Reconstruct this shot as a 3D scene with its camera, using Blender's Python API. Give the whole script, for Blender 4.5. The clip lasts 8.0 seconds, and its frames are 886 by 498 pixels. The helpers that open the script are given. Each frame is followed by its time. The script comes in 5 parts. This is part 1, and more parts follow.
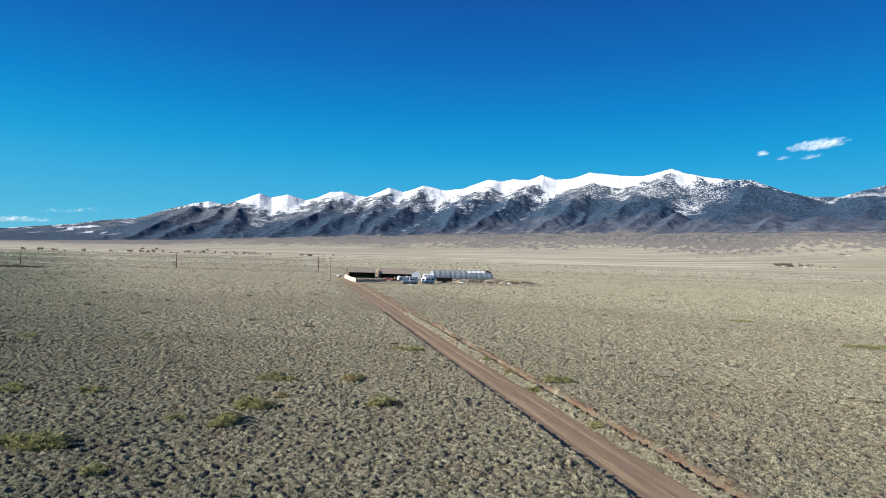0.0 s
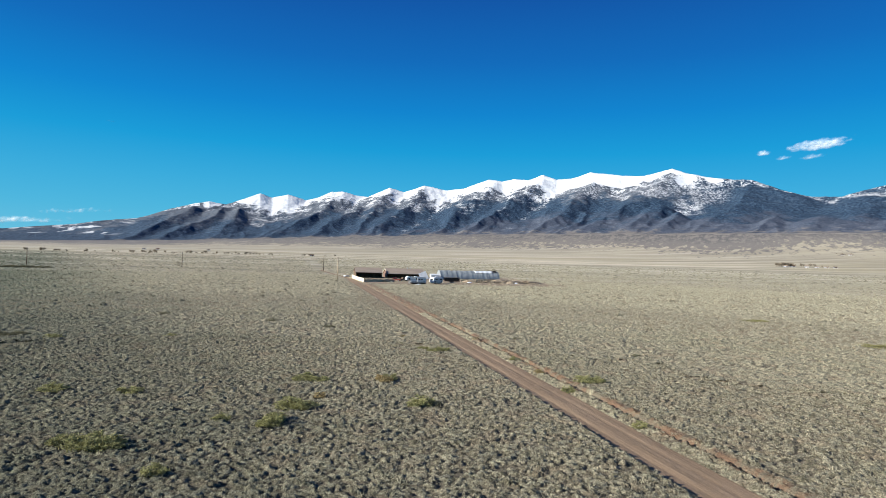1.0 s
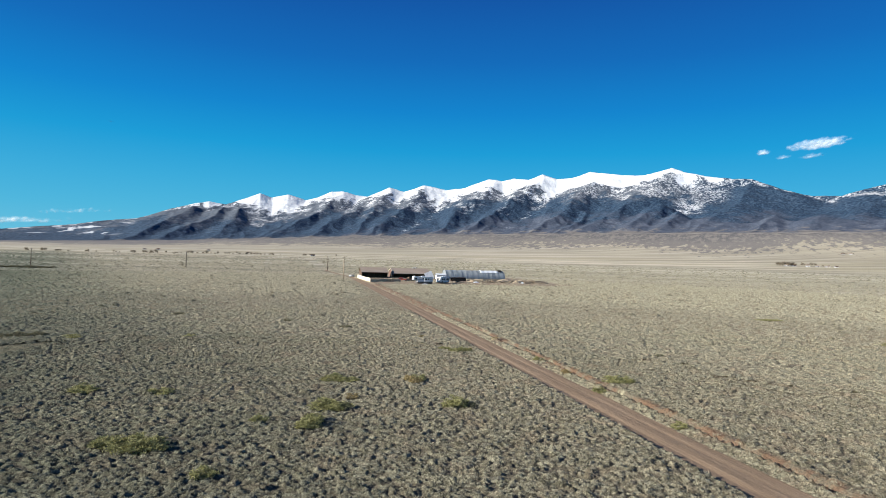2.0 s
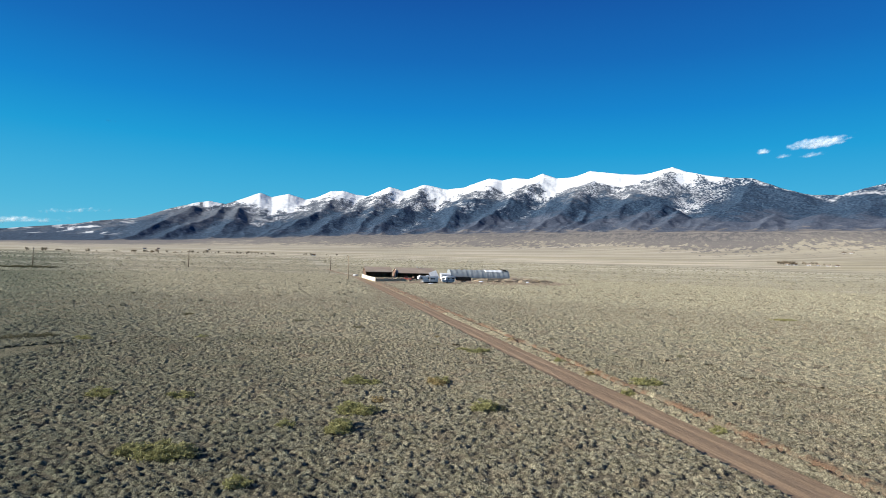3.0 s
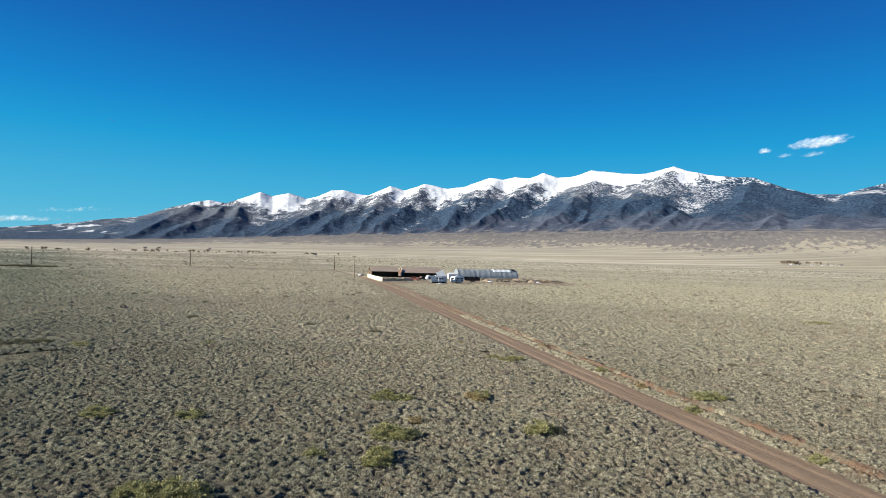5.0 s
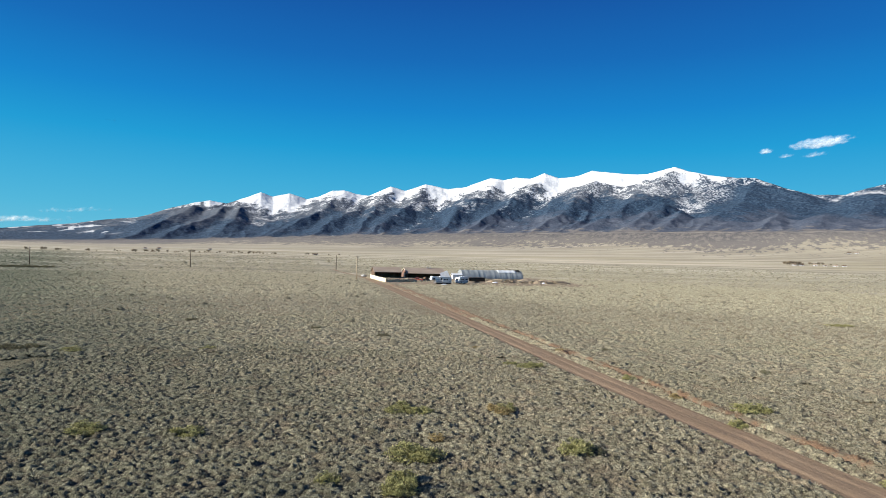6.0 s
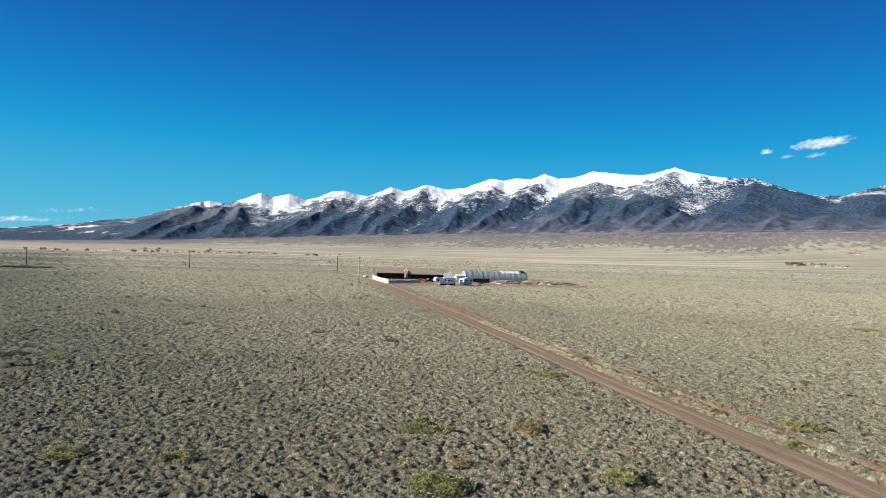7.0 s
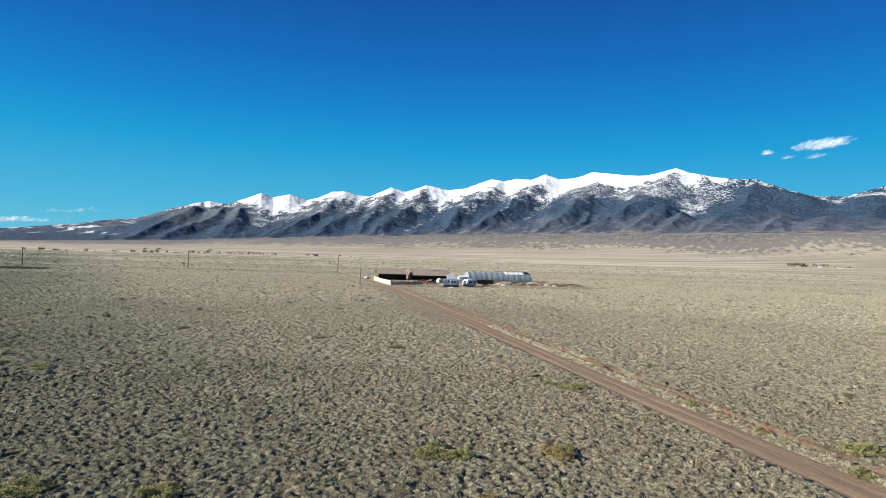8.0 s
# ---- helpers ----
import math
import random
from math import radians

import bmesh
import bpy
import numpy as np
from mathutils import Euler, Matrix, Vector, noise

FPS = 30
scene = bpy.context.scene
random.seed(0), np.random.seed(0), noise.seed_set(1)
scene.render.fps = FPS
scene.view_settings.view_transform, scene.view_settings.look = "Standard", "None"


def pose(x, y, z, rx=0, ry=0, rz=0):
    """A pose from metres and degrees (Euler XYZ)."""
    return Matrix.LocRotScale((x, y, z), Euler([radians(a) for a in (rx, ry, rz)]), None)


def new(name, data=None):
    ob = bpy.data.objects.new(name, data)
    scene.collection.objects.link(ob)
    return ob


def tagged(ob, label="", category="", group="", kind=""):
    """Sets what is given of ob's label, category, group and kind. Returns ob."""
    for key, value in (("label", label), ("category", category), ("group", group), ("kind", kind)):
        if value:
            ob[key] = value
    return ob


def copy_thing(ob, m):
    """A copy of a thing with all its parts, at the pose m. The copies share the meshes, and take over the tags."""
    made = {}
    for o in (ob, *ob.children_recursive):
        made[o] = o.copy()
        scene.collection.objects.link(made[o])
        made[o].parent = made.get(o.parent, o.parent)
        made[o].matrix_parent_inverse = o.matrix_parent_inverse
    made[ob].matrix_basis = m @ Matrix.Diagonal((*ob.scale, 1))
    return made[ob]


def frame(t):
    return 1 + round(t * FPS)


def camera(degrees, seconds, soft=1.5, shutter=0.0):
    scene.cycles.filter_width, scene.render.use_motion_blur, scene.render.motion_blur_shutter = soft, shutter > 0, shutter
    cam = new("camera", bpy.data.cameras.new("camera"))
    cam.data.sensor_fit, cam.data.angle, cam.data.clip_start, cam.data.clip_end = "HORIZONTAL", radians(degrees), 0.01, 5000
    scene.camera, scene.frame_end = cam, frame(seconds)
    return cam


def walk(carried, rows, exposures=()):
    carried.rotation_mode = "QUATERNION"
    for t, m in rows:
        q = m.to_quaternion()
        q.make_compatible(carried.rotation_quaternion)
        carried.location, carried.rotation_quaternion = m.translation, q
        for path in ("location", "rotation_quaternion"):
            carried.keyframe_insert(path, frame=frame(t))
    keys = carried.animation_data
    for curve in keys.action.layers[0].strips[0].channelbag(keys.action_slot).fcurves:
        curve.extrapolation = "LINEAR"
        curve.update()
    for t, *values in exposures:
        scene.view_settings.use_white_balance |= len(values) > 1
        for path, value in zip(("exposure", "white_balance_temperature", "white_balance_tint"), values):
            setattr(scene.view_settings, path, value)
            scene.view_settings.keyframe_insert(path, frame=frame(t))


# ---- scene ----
cam = camera(75.8, 8.0, soft=0.6)
METRES, EYE, TILT, LEAN, TURN = 33.4, 14.4, 0.0, 0.0, -14.3
ROWS = [
    (0.0, 0.0, 0.0, 0.0, -0.02, 0.53, -1.7),
    (0.5, -0.057, -0.0008, -0.0011, -0.01, 0.53, -1.7),
    (1.0, -0.1122, -0.0004, -0.0021, -0.02, 0.53, -1.67),
    (1.5, -0.1634, 0.0028, -0.0038, -0.04, 0.52, -1.63),
    (3.0, -0.2884, 0.0593, -0.008, -0.09, 0.44, -1.54),
    (3.5, -0.3209, 0.0968, -0.0092, -0.09, 0.4, -1.54),
    (4.0, -0.3496, 0.1456, -0.0098, -0.09, 0.36, -1.53),
    (4.5, -0.3767, 0.2021, -0.0105, -0.09, 0.36, -1.56),
    (6.0, -0.4561, 0.3997, -0.0156, -0.03, 0.42, -1.59),
    (6.5, -0.4823, 0.4724, -0.016, -0.02, 0.44, -1.6),
    (7.0, -0.5065, 0.547, -0.0157, -0.02, 0.47, -1.62),
    (7.5, -0.5279, 0.6232, -0.0147, -0.01, 0.5, -1.64),
    (8.0, -0.5461, 0.7022, -0.0144, -0.01, 0.53, -1.67),
]
walk(cam, [(t, pose(0, 0, EYE, TILT, LEAN, TURN) @ pose(METRES * x, METRES * y, METRES * z, 90 + pitch, roll, yaw)) for t, x, y, z, yaw, pitch, roll in ROWS], exposures=((0.0, 0.92, 6260, 10), (1.5, 0.91, 6300, 10), (3.0, 0.91, 6420, 10), (4.5, 0.91, 6470, 10), (6.5, 0.92, 6500, 10), (8.0, 0.93, 6500, 10)))

# ---- world, sun and exposure ----
SUN_BEARING, SUN_HEIGHT = -93.0, 22.5        # degrees from +y towards +x, and above the plain
world = bpy.data.worlds.new("world")
scene.world = world
world.use_nodes = True
wnt = world.node_tree
sky = wnt.nodes.new("ShaderNodeTexSky")
sky.sky_type, sky.sun_disc = "NISHITA", False
sky.sun_elevation, sky.sun_rotation = radians(SUN_HEIGHT), radians(SUN_BEARING)
sky.altitude, sky.air_density, sky.dust_density, sky.ozone_density = 2000, 1.0, 0.0, 3.0
deep = wnt.nodes.new("ShaderNodeHueSaturation")      # the clear blue of high, dry air
deep.inputs["Saturation"].default_value = 1.4
wnt.links.new(sky.outputs[0], deep.inputs["Color"])
clear_air = wnt.nodes["Background"]
wnt.links.new(deep.outputs[0], clear_air.inputs[0])
clear_air.inputs[1].default_value = 0.067
# the even fall from deep blue overhead to pale cyan at the skyline
coord, split, fall = (wnt.nodes.new(k) for k in ("ShaderNodeTexCoord", "ShaderNodeSeparateXYZ", "ShaderNodeValToRGB"))
wnt.links.new(coord.outputs["Generated"], split.inputs[0])
wnt.links.new(split.outputs[2], fall.inputs[0])
for i, (at, col) in enumerate(((0.0, (0.175, 0.69, 0.95)), (0.06, (0.1, 0.62, 0.94)), (0.113, (0.062, 0.55, 0.925)), (0.174, (0.02, 0.455, 0.89)), (0.24, (0.013, 0.315, 0.81)),
                               (0.319, (0.013, 0.2, 0.65)), (0.42, (0.012, 0.118, 0.49)), (1.0, (0.03, 0.06, 0.16)))):
    e = fall.color_ramp.elements[i] if i < 1 else fall.color_ramp.elements.new(at) if i < 7 else fall.color_ramp.elements[-1]
    e.position, e.color = at, (*col, 1)
even_air, both_airs = wnt.nodes.new("ShaderNodeBackground"), wnt.nodes.new("ShaderNodeMixShader")
even_air.inputs[1].default_value = 0.398
wnt.links.new(fall.outputs[0], even_air.inputs[0])
both_airs.inputs[0].default_value = 0.95
wnt.links.new(clear_air.outputs[0], both_airs.inputs[1])
wnt.links.new(even_air.outputs[0], both_airs.inputs[2])
wnt.links.new(both_airs.outputs[0], wnt.nodes["World Output"].inputs[0])
sun_data = bpy.data.lights.new("sun", "SUN")
sun_data.energy, sun_data.angle, sun_data.color = 5.0, radians(0.53), (1.0, 0.93, 0.81)
sun_ob = new("sun", sun_data)
sun_way = Vector((math.sin(radians(SUN_BEARING)) * math.cos(radians(SUN_HEIGHT)),
                  math.cos(radians(SUN_BEARING)) * math.cos(radians(SUN_HEIGHT)), math.sin(radians(SUN_HEIGHT))))
sun_ob.matrix_world = Matrix.Translation((0, 0, 300)) @ sun_way.to_track_quat("Z", "Y").to_matrix().to_4x4()


# ---- small tools ----
class Graph:
    """Short hand for a node material."""

    def __init__(self, name, rough=0.9, metal=0.0):
        self.mat = bpy.data.materials.new(name)
        self.mat.use_nodes = True
        self.tree = self.mat.node_tree
        self.bsdf = self.tree.nodes["Principled BSDF"]
        self.bsdf.inputs["Roughness"].default_value = rough
        self.bsdf.inputs["Metallic"].default_value = metal
        self.bsdf.inputs["Specular IOR Level"].default_value = 0.25

    def plug(self, socket, value):
        if hasattr(value, "is_linked"):
            self.tree.links.new(value, socket)
        elif hasattr(socket.default_value, "__len__") and len(socket.default_value) == 4 and len(value) == 3:
            socket.default_value = (*value, 1)
        else:
            socket.default_value = value

    def node(self, kind, **ins):
        n = self.tree.nodes.new(kind)
        for k, v in ins.items():
            self.plug(n.inputs[k], v)
        return n

    def place(self, stretch=(1, 1, 1), space="object", turn=0.0):
        src = self.node("ShaderNodeNewGeometry").outputs["Position"] if space == "world" else self.node("ShaderNodeTexCoord").outputs["Object"]
        m = self.node("ShaderNodeMapping", Vector=src)
        m.inputs["Scale"].default_value = stretch
        if turn:
            r = self.node("ShaderNodeMapping", Vector=src)
            r.inputs["Rotation"].default_value = (0, 0, radians(turn))
            self.tree.links.new(r.outputs[0], m.inputs["Vector"])
        return m.outputs[0]

    def noise(self, where, scale, detail=4.0, rough=0.6):
        return self.node("ShaderNodeTexNoise", Vector=where, Scale=scale, Detail=detail, Roughness=rough).outputs["Fac"]

    def ramp(self, fac, *stops):
        r = self.node("ShaderNodeValToRGB", Fac=fac)
        while len(r.color_ramp.elements) < len(stops):
            r.color_ramp.elements.new(0.5)
        for e, (at, col) in zip(r.color_ramp.elements, stops):
            e.position = at
            e.color = (*col, 1) if hasattr(col, "__len__") else (col, col, col, 1)
        return r.outputs[0]

    def mix(self, fac, a, b, how="MIX"):
        n = self.tree.nodes.new("ShaderNodeMix")
        n.data_type, n.blend_type = "RGBA", how
        for i, v in ((0, fac), (6, a), (7, b)):
            self.plug(n.inputs[i], v)
        return n.outputs[2]

    def sum(self, op, a, b=0.0, c=0.0):
        n = self.tree.nodes.new("ShaderNodeMath")
        n.operation = op
        for i, v in enumerate((a, b, c)):
            self.plug(n.inputs[i], v)
        return n.outputs[0]

    def step(self, value, low, high):
        n = self.node("ShaderNodeMapRange", Value=value)
        n.interpolation_type = "SMOOTHSTEP"
        n.inputs["From Min"].default_value, n.inputs["From Max"].default_value = low, high
        return n.outputs[0]

    def bump(self, height, strength, distance):
        b = self.node("ShaderNodeBump", Height=height, Strength=strength, Distance=distance)
        self.tree.links.new(b.outputs[0], self.bsdf.inputs["Normal"])

    def thin(self, colour, share):
        """Leafage that lets some light through."""
        self.plug(self.bsdf.inputs["Base Color"], colour)
        t = self.node("ShaderNodeBsdfTranslucent", Color=colour)
        m = self.node("ShaderNodeMixShader", Fac=share)
        self.tree.links.new(self.bsdf.outputs[0], m.inputs[1])
        self.tree.links.new(t.outputs[0], m.inputs[2])
        self.tree.links.new(m.outputs[0], self.tree.nodes["Material Output"].inputs["Surface"])
        return self.mat

    def done(self, colour):
        self.plug(self.bsdf.inputs["Base Color"], colour)
        return self.mat


def worn(name, a, b, scale, rough=0.8, metal=0.0, bump=0.3, stretch=(1, 1, 1), deep=0.01):
    """A surface of two tones, in patches and in grain."""
    g = Graph(name, rough, metal)
    p = g.place(stretch)
    big, fine = g.noise(p, scale, 3), g.noise(p, scale * 9, 5, 0.7)
    both = g.sum("ADD", g.sum("MULTIPLY", big, 0.6), g.sum("MULTIPLY", fine, 0.4))
    g.bump(fine, bump, deep)
    return g.done(g.ramp(both, (0.32, a), (0.68, b)))


def smooth(v, low, high):
    f = np.clip((np.asarray(v, float) - low) / (high - low), 0, 1)
    return f * f * (3 - 2 * f)


def hashed(ix, iy, seed):
    h = np.sin(ix * 127.1 + iy * 311.7 + seed * 74.7) * 43758.5453
    return h - np.floor(h)


def field(x, y, seed=0):
    """Smooth gradient noise over the plane, about -1 to 1."""
    ix, iy = np.floor(x), np.floor(y)
    fx, fy = x - ix, y - iy
    ux, uy = fx * fx * fx * (fx * (fx * 6 - 15) + 10), fy * fy * fy * (fy * (fy * 6 - 15) + 10)

    def corner(dx, dy):
        a = hashed(ix + dx, iy + dy, seed) * 2 * np.pi
        return np.cos(a) * (fx - dx) + np.sin(a) * (fy - dy)
    low = corner(0, 0) * (1 - ux) + corner(1, 0) * ux
    high = corner(0, 1) * (1 - ux) + corner(1, 1) * ux
    return (low * (1 - uy) + high * uy) * 1.5


def rough_field(x, y, octaves=4, seed=0, ridged=False, gain=0.5):
    total, weight, size = 0.0, 1.0, 0.0
    for i in range(octaves):
        n = field(x * 2 ** i + 17.3 * i, y * 2 ** i - 9.1 * i, seed + i)
        total = total + weight * ((1 - 2 * np.abs(n)) if ridged else n)
        size += weight
        weight *= gain
    return total / size


def sheet(name, verts, faces, material=None, smooth_shade=False):
    """A mesh from arrays; all faces have the same number of corners."""
    verts, faces = np.asarray(verts, np.float32), np.asarray(faces, np.int32)
    me = bpy.data.meshes.new(name)
    me.vertices.add(len(verts))
    me.vertices.foreach_set("co", verts.ravel())
    me.loops.add(faces.size)
    me.loops.foreach_set("vertex_index", faces.ravel())
    me.polygons.add(len(faces))
    me.polygons.foreach_set("loop_start", np.arange(len(faces), dtype=np.int32) * faces.shape[1])
    me.polygons.foreach_set("use_smooth", np.full(len(faces), smooth_shade))
    me.update(calc_edges=True)
    if material:
        me.materials.append(material)
    return me


def grid_faces(rows, cols):
    i = np.arange(rows - 1)[:, None] * cols + np.arange(cols - 1)[None, :]
    return np.stack([i, i + 1, i + cols + 1, i + cols], -1).reshape(-1, 4)


# ---- the lie of the land ----
ROAD_X, ROAD_HALF = 22.6, 2.15
# crest of the range: bearing and height in degrees, seen from the plain
CREST = [(-23.6, 1.03), (-21.4, 1.33), (-18.7, 1.66), (-16.7, 2.07), (-14.1, 2.41), (-13.2, 2.71), (-11.5, 3.38), (-9.6, 3.95),
         (-8.2, 4.28), (-6.7, 4.05), (-5.2, 4.68), (-3.7, 5.3), (-2.6, 4.95), (-1.1, 5.35), (0.6, 4.87), (1.5, 5.1), (3.0, 5.8),
         (4.1, 5.92), (5.4, 5.59), (6.6, 5.47), (8.7, 6.51), (10.2, 6.12), (12.2, 6.81), (14.5, 6.38), (16.2, 6.65), (18.7, 7.6),
         (20.0, 7.4), (21.2, 7.7), (22.6, 7.55), (24.0, 8.11), (25.4, 7.62), (26.8, 7.74), (28.6, 8.33), (31.5, 8.03), (33.6, 7.95),
         (36.0, 8.58), (37.3, 8.13), (39.0, 7.72), (41.3, 7.4), (42.6, 7.35), (44.8, 6.45), (47.1, 5.75), (49.2, 5.69), (50.7, 6.18),
         (52.1, 6.52), (58.0, 7.2), (66.0, 4.5)]
crest_b, crest_e = np.array(CREST).T


def foot_radius(b):
    return 3300 - 8.0 * (b + 24)


def foot_height(b):
    """Height, in degrees, at which plain and range meet."""
    return np.interp(b, [-60, -24, -12, 0, 14, 30, 45, 55, 75], [0.0, 0.08, 0.52, 1.2, 1.95, 2.45, 2.7, 2.75, 0.6])


def road_middle(y):
    return ROAD_X - 9.0 * smooth(y, 285, 425)


def road_half(y):
    return ROAD_HALF - 1.0 * smooth(y, 270, 320)


def land(x, y):
    """Height of the ground."""
    x, y = np.asarray(x, float), np.asarray(y, float)
    r, b = np.hypot(x, y), np.degrees(np.arctan2(x, y))
    z = 0.45 * smooth(y, 60, 270)
    z = z + 0.07 * field(x / 23, y / 19, 3) + 0.04 * field(x / 9, y / 8, 5)
    rf = foot_radius(b)
    rise = (14.4 + rf * np.tan(np.radians(foot_height(b)))) * np.clip((r - 700) / (rf - 700), 0, 1) ** 3.6
    z = z + np.where(np.abs(b) < 80, rise, 0)
    off = np.abs(x - road_middle(y))
    edge = np.where(x > road_middle(y), 2.0, 0.22)
    z = z - 0.34 * (1 - smooth(off, road_half(y) - 0.05, road_half(y) + edge)) * (y < 432)
    wob = 0.25 * field(y / 7.0, y * 0 + 0.5, 8) + 0.12 * field(y / 1.9, y * 0 + 3.5, 9)
    ditch = x - 27.0 - wob
    live = (1 - 0.7 * smooth(y, 95, 150)) * (1 - smooth(y, 205, 240)) * np.clip(0.7 + 0.9 * field(y / 7, y * 0 + 7.7, 4), 0.05, 1.2)
    z = z - live * 0.45 * smooth(ditch, -0.6, -0.45) * (1 - smooth(ditch, -0.05, 0.35))
    z = z + live * 0.05 * smooth(ditch, 0.05, 0.75) * (1 - smooth(ditch, 0.8, 1.8))
    return z


def land_at(x, y):
    return float(land(np.array([x]), np.array([y]))[0])


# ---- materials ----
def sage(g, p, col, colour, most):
    """Grey-green tint plus backlit shade put into the colour towards the west; the straw lightens towards the east."""
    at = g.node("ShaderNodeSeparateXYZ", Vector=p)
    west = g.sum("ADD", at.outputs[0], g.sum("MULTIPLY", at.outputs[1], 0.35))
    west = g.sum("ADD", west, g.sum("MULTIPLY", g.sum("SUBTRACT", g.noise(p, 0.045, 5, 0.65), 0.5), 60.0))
    west_shade = g.sum("MULTIPLY", g.sum("SUBTRACT", 1.0, g.step(west, -34, 45)), most)
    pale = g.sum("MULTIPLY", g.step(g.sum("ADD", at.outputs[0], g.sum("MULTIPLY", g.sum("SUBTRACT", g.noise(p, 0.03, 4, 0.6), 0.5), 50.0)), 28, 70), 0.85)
    return g.mix(1.0, g.mix(west_shade, g.mix(pale, col, g.mix(1.0, col, (1.18, 1.18, 1.16), "MULTIPLY")), colour), (0.79, 0.81, 0.84), "MULTIPLY")


def ground_material():
    g = Graph("dry_prairie", 0.95)
    p = g.place(space="world")
    sep = g.node("ShaderNodeSeparateXYZ", Vector=p)
    x, y = sep.outputs[0], sep.outputs[1]
    fine, mid, wide = g.noise(p, 2.6, 8, 0.78), g.noise(p, 0.22, 4), g.noise(p, 0.03, 3)
    soil = g.ramp(fine, (0.36, (0.16, 0.128, 0.077)), (0.5, (0.29, 0.236, 0.145)), (0.64, (0.44, 0.365, 0.235)))
    soil = g.mix(g.step(mid, 0.5, 0.68), soil, g.ramp(fine, (0.36, (0.16, 0.118, 0.075)), (0.64, (0.4, 0.31, 0.21))))
    soil = g.mix(g.sum("MULTIPLY", g.step(wide, 0.5, 0.66), 0.5), soil, (0.3, 0.27, 0.18))
    # far pasture, in long fields of straw, olive and grey
    far = g.noise(g.place((0.0011, 0.011, 0), "world", 9.0), 1.0, 6, 0.68)
    patch = g.noise(g.place((0.0012, 0.0035, 0), "world"), 1.0, 4, 0.5)
    grass = g.ramp(far, (0.36, (0.262, 0.239, 0.168)), (0.46, (0.409, 0.367, 0.265)), (0.54, (0.535, 0.477, 0.349)), (0.62, (0.713, 0.635, 0.494)))
    blot = g.noise(g.place((0.02, 0.035, 0), "world"), 1.0, 5, 0.7)
    grass = g.mix(g.sum("MULTIPLY", g.step(blot, 0.56, 0.68), 0.45), grass, (0.28, 0.235, 0.16))
    grass = g.mix(g.sum("MULTIPLY", g.step(patch, 0.52, 0.6), 0.8), grass, g.ramp(far, (0.35, (0.35, 0.31, 0.2)), (0.65, (0.52, 0.46, 0.32))))
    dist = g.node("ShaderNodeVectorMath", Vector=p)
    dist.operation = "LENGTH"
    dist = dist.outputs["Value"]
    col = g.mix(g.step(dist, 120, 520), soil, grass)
    # greener and darker west: shade put into the colour, gone by 2 km
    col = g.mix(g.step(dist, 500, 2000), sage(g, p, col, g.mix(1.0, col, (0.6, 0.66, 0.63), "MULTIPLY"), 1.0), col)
    # grey scrub on the fans below the range
    scrub = g.noise(g.place((0.04, 0.012, 0), "world", 40.0), 1.0, 7, 0.72)
    wash = g.noise(g.place((0.0024, 0.0016, 0), "world", 24.0), 1.0, 3, 0.5)
    bearing = g.sum("MULTIPLY", g.sum("ARCTAN2", x, y), 57.2958)
    short = g.sum("ADD", g.sum("SUBTRACT", dist, 3108.0), g.sum("MULTIPLY", bearing, 8.0))      # metres past the foot of the range
    up = g.sum("ADD", g.step(short, -1000, -100), g.sum("ADD", g.sum("MULTIPLY", g.sum("SUBTRACT", scrub, 0.5), 2.6), g.sum("MULTIPLY", g.sum("SUBTRACT", wash, 0.5), 1.2)))
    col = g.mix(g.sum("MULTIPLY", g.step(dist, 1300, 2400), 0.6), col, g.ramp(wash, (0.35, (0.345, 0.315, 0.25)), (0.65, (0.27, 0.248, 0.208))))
    col = g.mix(g.sum("MULTIPLY", g.step(up, 0.58, 0.78), 0.8), col, g.ramp(scrub, (0.4, (0.185, 0.172, 0.163)), (0.68, (0.1, 0.097, 0.103))))
    close = g.sum("ADD", short, g.sum("ADD", g.sum("MULTIPLY", g.sum("SUBTRACT", scrub, 0.5), 700.0), g.sum("MULTIPLY", g.sum("SUBTRACT", wash, 0.5), 500.0)))
    col = g.mix(g.sum("MULTIPLY", g.step(close, -420, -90), 0.9), col, g.ramp(scrub, (0.44, (0.1, 0.098, 0.104)), (0.58, (0.23, 0.212, 0.187))))
    # rust-red soil thrown up along the ditch
    side = g.sum("ADD", x, g.sum("MULTIPLY", g.sum("SUBTRACT", g.noise(p, 0.35, 3), 0.5), 1.6))
    red = g.sum("MULTIPLY", g.step(side, 24.5, 25.3), g.sum("SUBTRACT", 1.0, g.step(side, 27.6, 28.6)))
    red = g.sum("MULTIPLY", red, g.sum("MULTIPLY", g.sum("SUBTRACT", 1.0, g.step(y, 255, 275)), g.sum("ADD", 0.5, g.sum("MULTIPLY", g.step(g.noise(p, 0.3, 5, 0.7), 0.44, 0.54), 0.45))))
    col = g.mix(g.sum("MULTIPLY", red, 0.85), col, g.ramp(fine, (0.36, (0.15, 0.09, 0.055)), (0.64, (0.34, 0.2, 0.13))))
    # the bare yard round the buildings
    wob = g.sum("MULTIPLY", g.sum("SUBTRACT", g.noise(p, 0.12, 4), 0.5), 22.0)
    xx, yy = g.sum("ADD", x, wob), g.sum("ADD", y, wob)
    yard = g.sum("MULTIPLY", g.sum("MULTIPLY", g.step(xx, 25, 32), g.sum("SUBTRACT", 1.0, g.step(xx, 118, 134))),
                 g.sum("MULTIPLY", g.step(yy, 246, 256), g.sum("SUBTRACT", 1.0, g.step(yy, 330, 350))))
